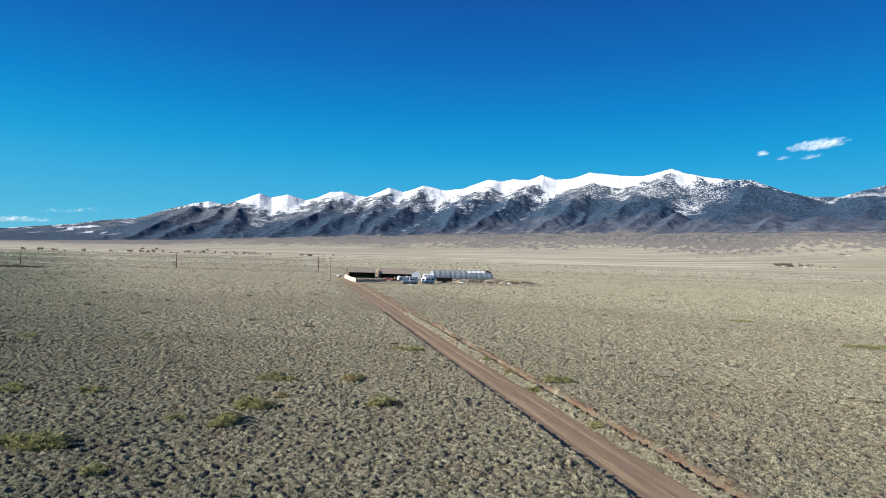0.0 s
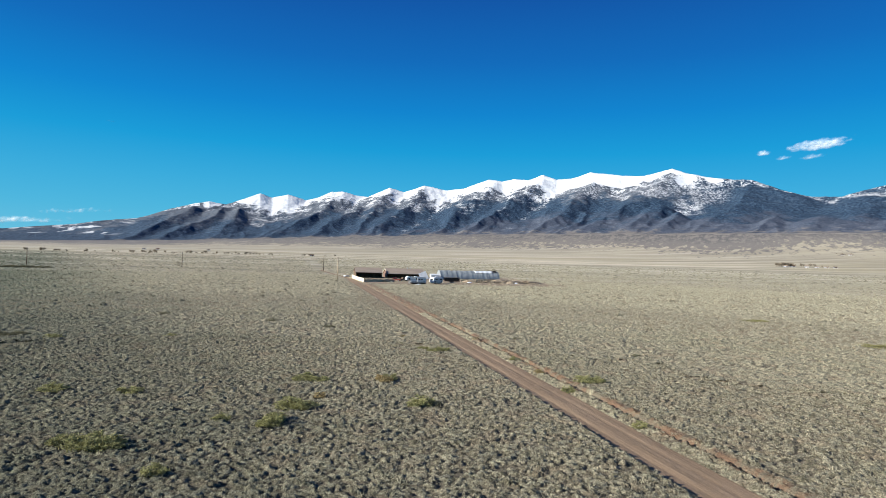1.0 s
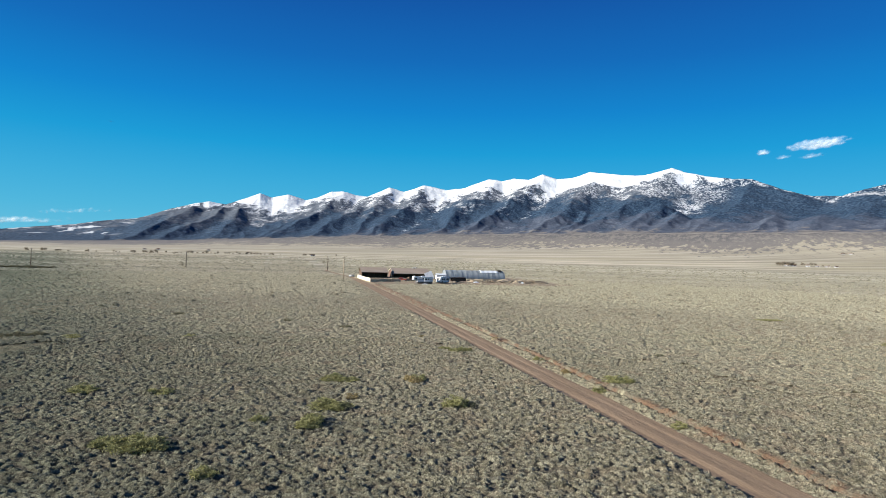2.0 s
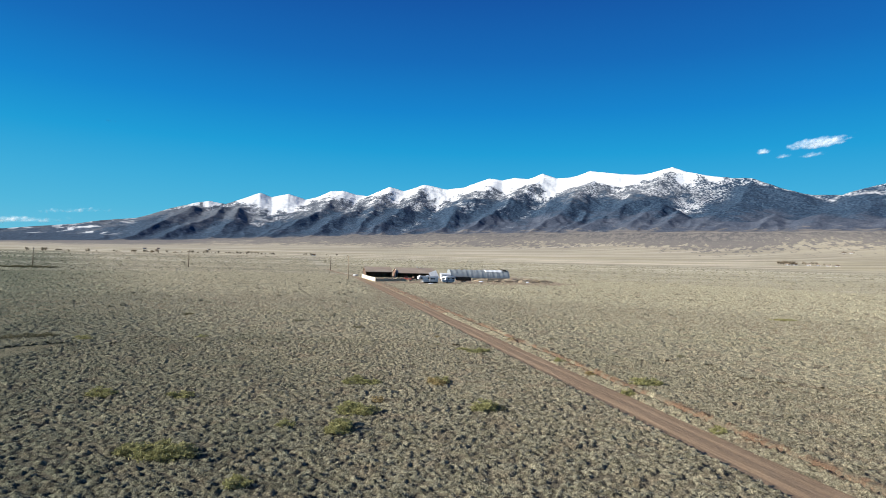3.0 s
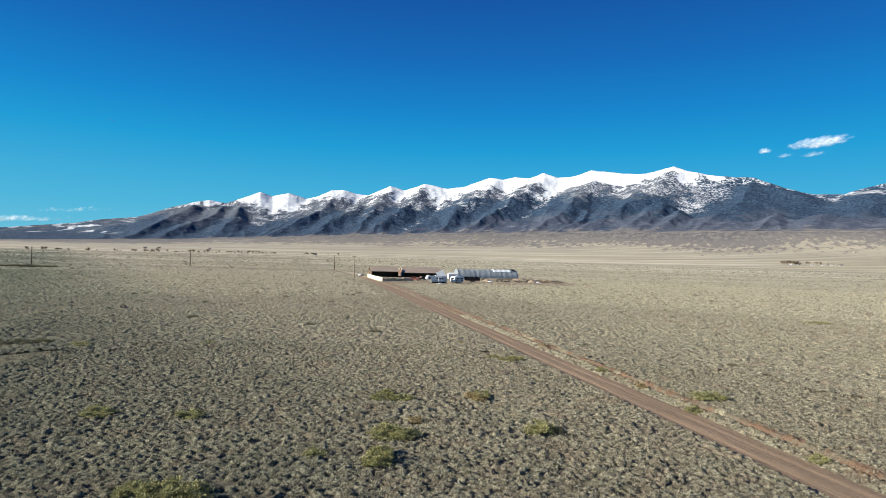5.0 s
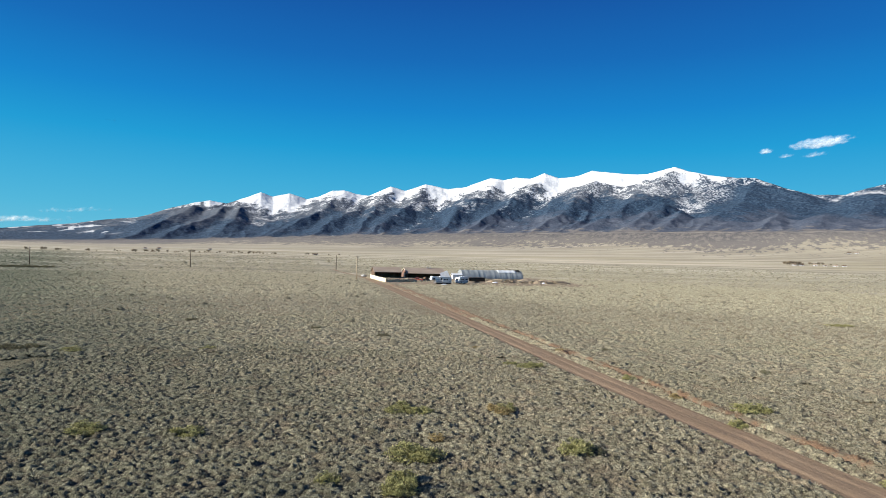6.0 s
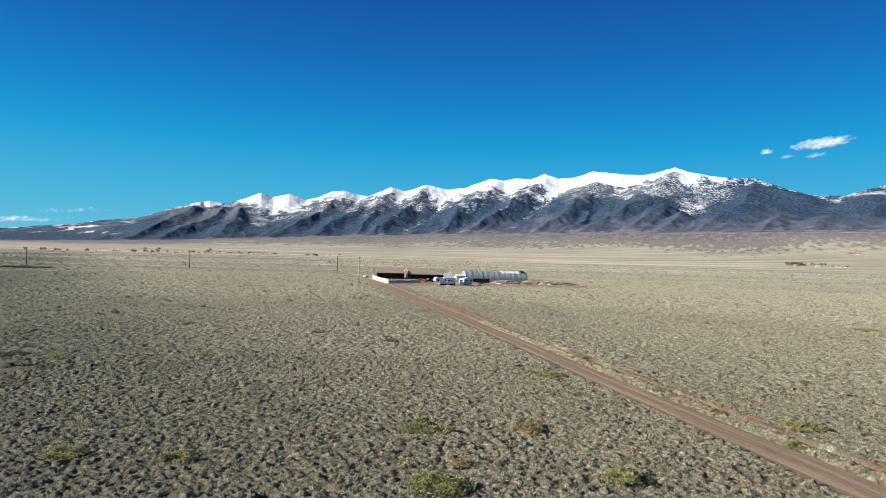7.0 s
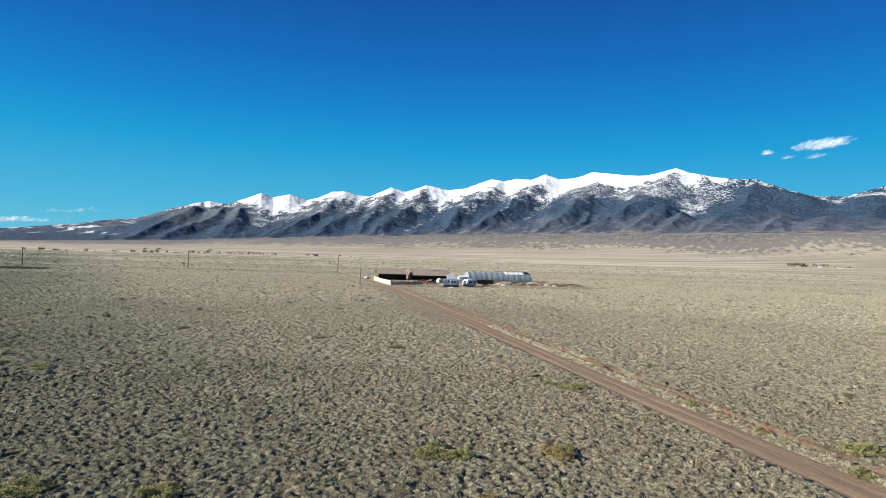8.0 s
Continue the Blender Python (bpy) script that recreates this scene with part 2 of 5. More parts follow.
    col = g.mix(g.sum("MULTIPLY", yard, 0.75), col, g.ramp(fine, (0.3, (0.19, 0.135, 0.095)), (0.7, (0.37, 0.28, 0.2))))
    g.bump(g.sum("ADD", fine, g.noise(p, 3.4, 2, 0.5)), 1.0, 0.3)
    return g.done(col)


def road_material():
    g = Graph("packed_dirt", 0.95)
    along = g.place((3.2, 0.07, 1), "world")
    p = g.place(space="world")
    streak, fine, mid = g.noise(along, 1.6, 5, 0.65), g.noise(p, 9.0, 6, 0.75), g.noise(p, 0.5, 3)
    both = g.sum("ADD", g.sum("MULTIPLY", streak, 0.42), g.sum("MULTIPLY", fine, 0.58))
    col = g.ramp(both, (0.34, (0.14, 0.096, 0.062)), (0.5, (0.25, 0.178, 0.116)), (0.66, (0.385, 0.288, 0.198)))
    col = g.mix(g.sum("MULTIPLY", g.step(mid, 0.45, 0.7), 0.4), col, (0.25, 0.175, 0.115))
    g.bump(g.sum("ADD", fine, streak), 0.8, 0.05)
    return g.done(col)


def tuft_material(name, stops, patch):
    g = Graph(name, 0.9)
    rnd = g.node("ShaderNodeNewGeometry").outputs["Random Per Island"]
    p = g.place(space="world")
    wide = g.noise(p, 0.045, 4, 0.6)
    tone = g.sum("ADD", g.sum("MULTIPLY", rnd, 0.35), g.sum("MULTIPLY", g.step(g.noise(p, 1.1, 3, 0.7), 0.3, 0.7), 0.65))
    col = g.mix(g.sum("MULTIPLY", g.step(wide, 0.46, 0.64), 0.45), g.ramp(tone, *stops), patch)
    col = g.mix(0.35, col, g.ramp(g.noise(p, 14.0, 3), (0.3, (0.25, 0.21, 0.145)), (0.7, (0.6, 0.545, 0.415))))
    shag = g.noise(p, 22.0, 5, 0.75)
    col = g.mix(0.7, col, g.ramp(shag, (0.36, (0.4, 0.385, 0.36)), (0.6, (1.5, 1.47, 1.43))), "MULTIPLY")
    # western tufts multiplied down, greener and with backlit shade in the colour
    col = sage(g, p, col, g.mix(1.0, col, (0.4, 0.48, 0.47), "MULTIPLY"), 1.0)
    return g.thin(col, 0.1)


def carpet_material():
    """Matted tufts over soil coloured dark for gap shade: where growth stands, and the tone of each tuft, come with the
    mesh.
    """
    g = Graph("sage_carpet", 0.92)
    p = g.place(space="world")
    cover, tone = g.node("ShaderNodeAttribute"), g.node("ShaderNodeAttribute")
    cover.attribute_name, tone.attribute_name = "cover", "tone"
    fine, mid, wide = g.noise(p, 9.0, 4, 0.7), g.noise(p, 0.3, 3), g.noise(p, 0.05, 4, 0.6)
    # soil of the gaps: litter brown, with shade between tufts put into it
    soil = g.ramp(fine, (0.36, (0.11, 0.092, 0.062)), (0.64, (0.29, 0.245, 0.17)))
    tuft = g.ramp(tone.outputs["Fac"], (0.0, (0.173, 0.155, 0.100)), (0.25, (0.276, 0.248, 0.164)), (0.55, (0.380, 0.340, 0.234)), (0.8, (0.312, 0.294, 0.206)), (1.0, (0.461, 0.397, 0.264)))
    tuft = g.mix(g.sum("MULTIPLY", g.step(wide, 0.46, 0.64), 0.4), tuft, (0.312, 0.294, 0.194))
    tuft = g.mix(g.sum("MULTIPLY", g.step(mid, 0.5, 0.68), 0.5), tuft, (0.299, 0.219, 0.147))
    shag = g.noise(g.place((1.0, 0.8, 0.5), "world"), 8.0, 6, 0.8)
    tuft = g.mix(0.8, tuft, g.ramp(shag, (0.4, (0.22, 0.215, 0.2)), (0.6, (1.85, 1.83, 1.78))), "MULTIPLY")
    col = g.mix(g.step(cover.outputs["Fac"], 0.3, 0.75), soil, tuft)
    bank = g.node("ShaderNodeSeparateXYZ", Vector=p)
    side = g.sum("ADD", bank.outputs[0], g.sum("MULTIPLY", g.sum("SUBTRACT", mid, 0.5), 1.6))
    red = g.sum("MULTIPLY", g.step(side, 26.0, 26.5), g.sum("SUBTRACT", 1.0, g.step(side, 27.5, 28.1)))
    col = g.mix(g.sum("MULTIPLY", red, g.step(g.noise(p, 0.3, 5, 0.7), 0.43, 0.55)), col, g.ramp(fine, (0.36, (0.13, 0.083, 0.05)), (0.64, (0.29, 0.18, 0.112))))
    # strongest on the mat: western green tint with shade coloured in
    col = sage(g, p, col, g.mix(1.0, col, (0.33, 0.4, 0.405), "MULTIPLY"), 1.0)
    g.bump(shag, 1.0, 0.14)
    return g.done(col)


def leaf_material(name, a, b, c):
    g = Graph(name, 0.8)
    rnd = g.node("ShaderNodeNewGeometry").outputs["Random Per Island"]
    return g.thin(g.ramp(g.sum("ADD", g.sum("MULTIPLY", rnd, 0.7), g.sum("MULTIPLY", g.noise(g.place(), 3.0, 3), 0.3)), (0.15, a), (0.5, b), (0.85, c)), 0.25)


def range_material():
    g = Graph("mountain_side", 0.92)
    p = g.place(space="world")
    sep = g.node("ShaderNodeSeparateXYZ", Vector=p)
    x, y, z = sep.outputs
    geo = g.node("ShaderNodeNewGeometry")
    steep = g.node("ShaderNodeSeparateXYZ", Vector=geo.outputs["Normal"]).outputs[2]
    big, mid = g.noise(p, 0.004, 5, 0.6), g.noise(p, 0.016, 6, 0.68)
    speck, fine = g.noise(p, 0.085, 5, 0.78), g.noise(p, 0.05, 5, 0.7)
    # scrub, fir and rock tones carry the blue of distance haze
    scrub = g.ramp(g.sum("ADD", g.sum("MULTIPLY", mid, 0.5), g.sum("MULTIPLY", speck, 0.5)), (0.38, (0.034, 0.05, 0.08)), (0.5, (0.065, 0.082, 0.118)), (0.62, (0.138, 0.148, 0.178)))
    hazy_firs = g.ramp(speck, (0.42, (0.006, 0.02, 0.044)), (0.52, (0.023, 0.052, 0.096)), (0.6, (0.07, 0.108, 0.16)))
    hazy_rock = g.ramp(fine, (0.35, (0.058, 0.07, 0.09)), (0.65, (0.18, 0.19, 0.212)))
    draw = g.node("ShaderNodeAttribute")
    draw.attribute_name = "hollow"
    draw = draw.outputs["Fac"]
    # woods above the scrub; their edge climbs and falls with the spurs
    lie = g.sum("SUBTRACT", z, g.sum("MULTIPLY", x, 0.075))
    level = g.sum("SUBTRACT", z, g.sum("ADD", g.sum("MULTIPLY", x, 0.02), g.sum("MULTIPLY", g.sum("SUBTRACT", g.step(x, 0, 1500), g.step(x, 2450, 2900)), 110.0)))
    level = g.sum("ADD", level, g.sum("ADD", g.sum("MULTIPLY", g.sum("SUBTRACT", big, 0.5), 330.0), g.sum("MULTIPLY", g.sum("SUBTRACT", mid, 0.5), 180.0)))
    level = g.sum("ADD", level, g.sum("MULTIPLY", draw, 30.0))
    level = g.sum("ADD", level, g.sum("MULTIPLY", g.sum("SUBTRACT", 1.0, g.step(x, -900, 500)), 75.0))      # woods come lower in the west, their blue also standing for haze
    # pale grass runs up between the lowest scrub
    tan = g.noise(g.place((0.012, 0.012, 0.03), "world", 20.0), 1.0, 7, 0.7)
    way = g.node("ShaderNodeAttribute")
    way.attribute_name = "way"
    way = way.outputs["Fac"]
    low = g.sum("ADD", g.sum("SUBTRACT", 1.0, g.step(way, 0.0, 0.42)), g.sum("MULTIPLY", g.sum("SUBTRACT", tan, 0.5), 4.0))
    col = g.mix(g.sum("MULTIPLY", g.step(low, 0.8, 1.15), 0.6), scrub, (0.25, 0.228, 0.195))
    col = g.mix(g.step(level, 35, 115), col, hazy_firs)
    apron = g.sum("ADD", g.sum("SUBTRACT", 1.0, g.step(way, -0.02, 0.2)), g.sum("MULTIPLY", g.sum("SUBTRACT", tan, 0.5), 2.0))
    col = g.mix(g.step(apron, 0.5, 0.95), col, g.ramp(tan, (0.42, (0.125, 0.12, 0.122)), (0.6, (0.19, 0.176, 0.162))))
    col = g.mix(g.sum("MULTIPLY", g.sum("SUBTRACT", g.step(level, 200, 270), g.step(x, 2100, 2500)), 0.6), col, hazy_rock)
    # snow lies whole above the tree line, in streaks and dustings below
    snowy = g.sum("ADD", lie, g.sum("ADD", g.sum("MULTIPLY", g.sum("SUBTRACT", mid, 0.5), 250.0), g.sum("MULTIPLY", g.sum("SUBTRACT", big, 0.5), 200.0)))
    snowy = g.sum("ADD", snowy, g.sum("MULTIPLY", g.sum("SUBTRACT", speck, 0.5), 210.0))
    snowy = g.sum("SUBTRACT", snowy, g.sum("MULTIPLY", g.step(g.sum("ADD", x, g.sum("MULTIPLY", g.sum("SUBTRACT", mid, 0.5), 1500.0)), 2180, 2680), 150.0))
    snowy = g.sum("ADD", snowy, g.sum("MULTIPLY", draw, 125.0))
    snowy = g.sum("SUBTRACT", snowy, g.sum("MULTIPLY", g.sum("SUBTRACT", 1.0, g.step(x, -850, -430)), 120.0))
    snowy = g.sum("SUBTRACT", snowy, g.sum("MULTIPLY", g.sum("SUBTRACT", 1.0, g.step(x, -700, 50)), 50.0))
    whole = g.step(snowy, 260, 300)
    # dustings among the firs, widest on the near shoulder
    east = g.sum("ADD", g.step(x, 1700, 2500), g.sum("MULTIPLY", g.sum("SUBTRACT", 1.0, g.step(x, -1500, -900)), 0.05))
    east = g.sum("ADD", east, g.sum("MULTIPLY", g.step(x, 2700, 2950), 2.4))
    dust = g.sum("MULTIPLY", g.step(g.sum("ADD", snowy, g.sum("MULTIPLY", east, 75.0)), 175, 285), g.step(g.sum("ADD", speck, g.sum("MULTIPLY", g.sum("SUBTRACT", mid, 0.5), 0.6)), 0.5, 0.56))
    bald = g.sum("MULTIPLY", g.step(g.noise(g.place((0.006, 0.006, 0.03), "world"), 1.0, 4, 0.6), 0.59, 0.63), g.sum("MULTIPLY", g.sum("SUBTRACT", 1.0, g.step(x, -1150, -950)), g.step(z, 62, 80)))
    snow = g.sum("MAXIMUM", g.sum("MAXIMUM", whole, g.sum("MULTIPLY", dust, 0.7)), g.sum("MULTIPLY", bald, 0.75))
    col = g.mix(snow, col, g.ramp(mid, (0.3, (0.52, 0.56, 0.62)), (0.6, (0.7, 0.725, 0.755))))
    g.bump(g.sum("ADD", fine, speck), 0.35, 7.0)
    return g.done(col)


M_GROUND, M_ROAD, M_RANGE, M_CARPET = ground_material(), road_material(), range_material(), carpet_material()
M_TUFT = tuft_material("dry_tufts", ((0.05, (0.172, 0.146, 0.092)), (0.3, (0.285, 0.260, 0.176)), (0.6, (0.365, 0.341, 0.240)), (0.85, (0.279, 0.282, 0.199)), (0.98, (0.387, 0.341, 0.232))), (0.300, 0.293, 0.204))
M_STRAW = tuft_material("straw_bunches", ((0.05, (0.251, 0.217, 0.134)), (0.3, (0.405, 0.366, 0.242)), (0.6, (0.502, 0.471, 0.328)), (0.85, (0.405, 0.397, 0.272)), (0.98, (0.518, 0.463, 0.310))), (0.421, 0.400, 0.272))
# dark bushes, coloured so they also stand in for shadow streaks between tufts
M_SAGE_STREAKS = tuft_material("dark_sage_streaks", ((0.05, (0.09, 0.085, 0.05)), (0.5, (0.16, 0.15, 0.09)), (0.95, (0.24, 0.215, 0.135))), (0.15, 0.145, 0.09))
M_GREEN = leaf_material("olive_leaves", (0.15, 0.154, 0.066), (0.272, 0.268, 0.115), (0.39, 0.37, 0.175))
M_YELLOW = leaf_material("yellow_green_leaves", (0.22, 0.215, 0.085), (0.32, 0.305, 0.13), (0.42, 0.39, 0.19))
M_RUSTY = leaf_material("rusty_stalks", (0.19, 0.145, 0.065), (0.32, 0.25, 0.12), (0.44, 0.36, 0.19))
M_DARKSHRUB = leaf_material("dark_twigs", (0.085, 0.085, 0.05), (0.15, 0.145, 0.085), (0.22, 0.2, 0.125))
M_BARK = worn("grey_bark", (0.1, 0.085, 0.07), (0.22, 0.19, 0.155), 2.0)
M_TWIG = leaf_material("bare_twigs", (0.160, 0.136, 0.099), (0.256, 0.216, 0.157), (0.368, 0.312, 0.231))
M_STONE = worn("pale_stone", (0.24, 0.2, 0.155), (0.5, 0.45, 0.38), 3.0, bump=0.5)
M_POLE = worn("weathered_pole", (0.3, 0.23, 0.16), (0.5, 0.42, 0.31), 1.5, stretch=(3, 3, 0.3))
M_CERAMIC = worn("glazed_porcelain", (0.3, 0.32, 0.33), (0.4, 0.42, 0.43), 6.0, rough=0.25)
M_STEEL = worn("galvanised_steel", (0.3, 0.32, 0.34), (0.44, 0.46, 0.48), 1.2, rough=0.42, metal=0.7)
M_TARP = worn("silver_tarp", (0.216, 0.246, 0.258), (0.376, 0.41, 0.422), 0.35, rough=0.38, metal=0.15, bump=0.8, deep=0.06)
M_TARP_NEW = worn("pale_tarp", (0.62, 0.66, 0.69), (0.78, 0.81, 0.84), 0.4, rough=0.45, bump=0.7, deep=0.05)
M_DARK = worn("black_opening", (0.012, 0.012, 0.013), (0.03, 0.028, 0.026), 1.0)
M_ROOF = worn("brown_roof_sheet", (0.25, 0.2, 0.16), (0.38, 0.315, 0.255), 0.4, rough=0.6, stretch=(0.3, 1, 1))
M_RED = worn("gable_boards", (0.13, 0.08, 0.06), (0.21, 0.135, 0.105), 0.8, stretch=(4, 4, 0.4))
M_BROWN = worn("dark_barn_boards", (0.0743, 0.0494, 0.035), (0.162, 0.111, 0.075), 0.8, stretch=(4, 4, 0.4))
M_CREAM = worn("cream_painted_boards", (0.62, 0.55, 0.43), (0.8, 0.74, 0.61), 0.6, stretch=(1, 1, 0.4))
M_TIMBER = worn("raw_timber", (0.32, 0.25, 0.17), (0.58, 0.49, 0.36), 0.7, stretch=(0.4, 3, 3))
M_PALE_TIMBER = worn("sun_bleached_timber", (0.5, 0.42, 0.31), (0.76, 0.67, 0.52), 0.7, stretch=(0.4, 3, 3))
M_WHITE = worn("white_enamel", (0.55, 0.57, 0.59), (0.76, 0.77, 0.78), 0.8, rough=0.35, bump=0.1)
M_GREYPANEL = worn("grey_panel", (0.36, 0.38, 0.41), (0.5, 0.52, 0.55), 0.8, rough=0.4, bump=0.1)
M_TRIM = worn("dark_trim", (0.06, 0.075, 0.1), (0.12, 0.14, 0.17), 1.0, rough=0.4, bump=0.05)
M_GLASS = worn("tinted_window", (0.015, 0.018, 0.022), (0.03, 0.034, 0.04), 2.0, rough=0.08, bump=0.0)
M_RUBBER = worn("black_rubber", (0.015, 0.015, 0.015), (0.04, 0.038, 0.036), 4.0)
M_REDPAINT = worn("faded_red_paint", (0.16, 0.03, 0.025), (0.28, 0.075, 0.055), 1.5, rough=0.5)
M_EARTH = worn("heaped_earth", (0.3, 0.235, 0.16), (0.5, 0.41, 0.29), 1.1, bump=0.8, deep=0.08)


# ---- builders ----
def part(name, bm, material, parent=None, label="", shade=False):
    """Link a bmesh as one mesh object, under a thing or a part."""
    me = bpy.data.meshes.new(name)
    bm.to_mesh(me)
    bm.free()
    me.materials.append(material)
    if shade:
        me.polygons.foreach_set("use_smooth", [True] * len(me.polygons))
    ob = new(name, me)
    if parent is not None:
        ob.parent = parent
    if label:
        tagged(ob, label)
    return ob


def thing(name, x, y, turn=0.0, z=None, label="", category="", group="", kind=""):
    ob = new(name)
    ob.empty_display_size = 0.3
    ob.matrix_world = pose(x, y, land_at(x, y) if z is None else z, 0, 0, turn)
    return tagged(ob, label, category, group, kind)


def slab(bm, lo, hi, bevel=0.0, m=None):
    """A box between two corners, its edges rounded."""
    mid = [(a + b) / 2 for a, b in zip(lo, hi)]
    size = [abs(b - a) for a, b in zip(lo, hi)]
    geo = bmesh.ops.create_cube(bm, size=1, matrix=Matrix.Translation(mid) @ Matrix.Diagonal((*size, 1)))
    verts = geo["verts"]
    if bevel:
        edges = list({e for v in verts for e in v.link_edges})
        verts = list({v for f in bmesh.ops.bevel(bm, geom=edges, offset=bevel, segments=2, affect="EDGES", profile=0.5)["faces"] for v in f.verts} | {v for v in verts if v.is_valid})
    if m is not None:
        bmesh.ops.transform(bm, matrix=m, verts=verts)
    return bm


def box(lo, hi, bevel=0.0):
    return slab(bmesh.new(), lo, hi, bevel)


def rod(bm, a, b, r0, r1=None, sides=8):
    """A tapered round bar from a to b."""
    a, b = Vector(a), Vector(b)
    m = Matrix.Translation((a + b) / 2) @ (b - a).to_track_quat("Z", "Y").to_matrix().to_4x4()
    bmesh.ops.create_cone(bm, cap_ends=True, segments=sides, radius1=r0, radius2=r0 if r1 is None else r1, depth=(b - a).length, matrix=m)
    return bm


def bar(a, b, r0, r1=None, sides=8):
    return rod(bmesh.new(), a, b, r0, r1, sides)


def prism(profile, x0, x1):
    """A profile in the y-z plane, drawn out along x."""
    bm = bmesh.new()
    ends = [[bm.verts.new((x, y, z)) for y, z in profile] for x in (x0, x1)]
    n = len(profile)
    bm.faces.new(ends[0][::-1])
    bm.faces.new(ends[1])
    for i in range(n):
        bm.faces.new((ends[0][i], ends[0][(i + 1) % n], ends[1][(i + 1) % n], ends[1][i]))
    bmesh.ops.recalc_face_normals(bm, faces=bm.faces)
    return bm


def spray(centres, reach, blades, rng, width=0.1, low=15.0, high=88.0):
    """Tufts: each a sheaf of pointed blades from one root. Returns vertices and four-cornered faces."""
    n = len(centres)
    az = rng.uniform(0, 2 * np.pi, (n, blades))
    el = np.radians(rng.uniform(low, high, (n, blades)))
    d = np.stack([np.cos(el) * np.cos(az), np.cos(el) * np.sin(az), np.sin(el)], -1)
    length = reach[:, None] * rng.uniform(0.55, 1.1, (n, blades))
    tilt = rng.uniform(0, 2 * np.pi, (n, blades))
    u = np.stack([-np.sin(az), np.cos(az), np.zeros_like(az)], -1)
    w = np.cross(d, u)
    side = u * np.cos(tilt)[..., None] + w * np.sin(tilt)[..., None]
    half = (length * width * rng.uniform(0.7, 1.3, (n, blades)))[..., None]
    root = centres[:, None, :]
    belly = root + d * (length * rng.uniform(0.5, 0.75, (n, blades)))[..., None]
    verts = np.concatenate([root, (np.stack([belly - side * half, root + d * length[..., None], belly + side * half], 2)).reshape(n, blades * 3, 3)], 1)
    base = (np.arange(n) * (1 + 3 * blades))[:, None]
    k = 1 + 3 * np.arange(blades)[None, :]
    faces = np.stack([np.broadcast_to(base, (n, blades)), base + k, base + k + 1, base + k + 2], -1)
    return verts.reshape(-1, 3), faces.reshape(-1, 4)


# ---- ground, road and range ----
def steps(start, stop, first, growth, most):
    out, at, s = [start], start, first
    sign = 1 if stop > start else -1
    while (stop - at) * sign > s:
        at += s * sign
        out.append(at)
        s = min(s * growth, most if abs(at) < 130 else 90)
    return out + [stop]


gx = np.unique(np.round(np.concatenate([steps(18.5, -4950, 0.4, 1.12, 3.0), np.arange(18.5, 31, 0.18), steps(31, 4950, 0.4, 1.12, 3.0)]), 3))
gy = np.unique(np.round(np.concatenate([steps(-20, -4950, 1.0, 1.3, 90), np.arange(-20, 110, 0.9), np.arange(110, 250, 1.2), steps(250, 4950, 1.2, 1.05, 90)]), 3))
GX, GY = np.meshgrid(gx, gy)
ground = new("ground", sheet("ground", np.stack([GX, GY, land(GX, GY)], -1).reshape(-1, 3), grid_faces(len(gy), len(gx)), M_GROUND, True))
tagged(ground, "dry tan prairie of soil and grass litter", "ground", kind="structure")

ry = np.concatenate([np.arange(-150, 290, 0.6), np.arange(290, 428, 1.5)])
rs = np.linspace(-1.06, 1.06, 33)
RS, RY = np.meshgrid(rs, ry)
RX = road_middle(RY) + road_half(RY) * RS
ruts = 0.05 * np.exp(-((np.abs(RS + 0.05) - 0.42) / 0.13) ** 2) + 0.03 * np.exp(-((RS - 0.12) / 0.05) ** 2)
RZ = land(RX * 0 + road_middle(RY), RY) + 0.11 + 0.05 * (1 - RS ** 2) - ruts + 0.012 * field(RX * 2.2, RY * 1.1, 12) + 0.02 * field(RX * 1.1, RY / 5, 14)
road = new("road", sheet("road", np.stack([RX, RY, RZ], -1).reshape(-1, 3), grid_faces(len(ry), len(rs)), M_ROAD, True))
tagged(road, "straight brown dirt road with wheel ruts across the prairie", "road", kind="structure")


# spurs: bearing and height of the head, bearing of the foot, way up at the head, slope of the flanks
SPURS = [(-10.0, 3.85, -15.7, 0.9, 0.29), (-6.7, 3.92, -13.4, 0.85, 0.34), (-4.1, 4.8, -8.2, 1.0, 0.34), (0.5, 3.85, -4.1, 0.75, 0.36), (4.4, 5.85, -3.3, 1.0, 0.31),
         (5.4, 4.6, 0.7, 0.72, 0.38), (8.7, 6.4, 4.5, 1.0, 0.36), (12.3, 6.7, 5.9, 1.0, 0.34), (19.1, 7.5, 12.2, 1.0, 0.36), (24.1, 7.95, 15.0, 1.0, 0.36),
         (29.2, 7.5, 22.2, 0.88, 0.36), (27.9, 3.9, 25.3, 0.32, 0.51), (36.0, 8.4, 27.0, 1.0, 0.31), (34.7, 5.3, 31.0, 0.55, 0.42),
         (36.6, 4.6, 33.4, 0.4, 0.47), (44.6, 4.2, 41.6, 0.36, 0.36), (48.0, 4.3, 45.8, 0.36, 0.34), (42.7, 6.8, 37.5, 0.92, 0.26), (51.5, 6.1, 48.6, 0.95, 0.29)]
RIDGES = [(hb, he, way, (hb - fb) / way, flank) for hb, he, fb, way, flank in SPURS]
rr = random.Random(44)
for i in range(26):      # lesser ribs between them
    pb, way = -24 + 3.3 * i + rr.uniform(-1.4, 1.4), rr.uniform(0.2, 0.65)
    low = float(foot_height(pb))
    pe = low + (np.interp(pb, crest_b, crest_e) - low) * way ** 1.3 * rr.uniform(0.75, 0.98)
    RIDGES.append((pb, pe, way, rr.uniform(1.0, 9.0), rr.uniform(0.4, 0.6)))


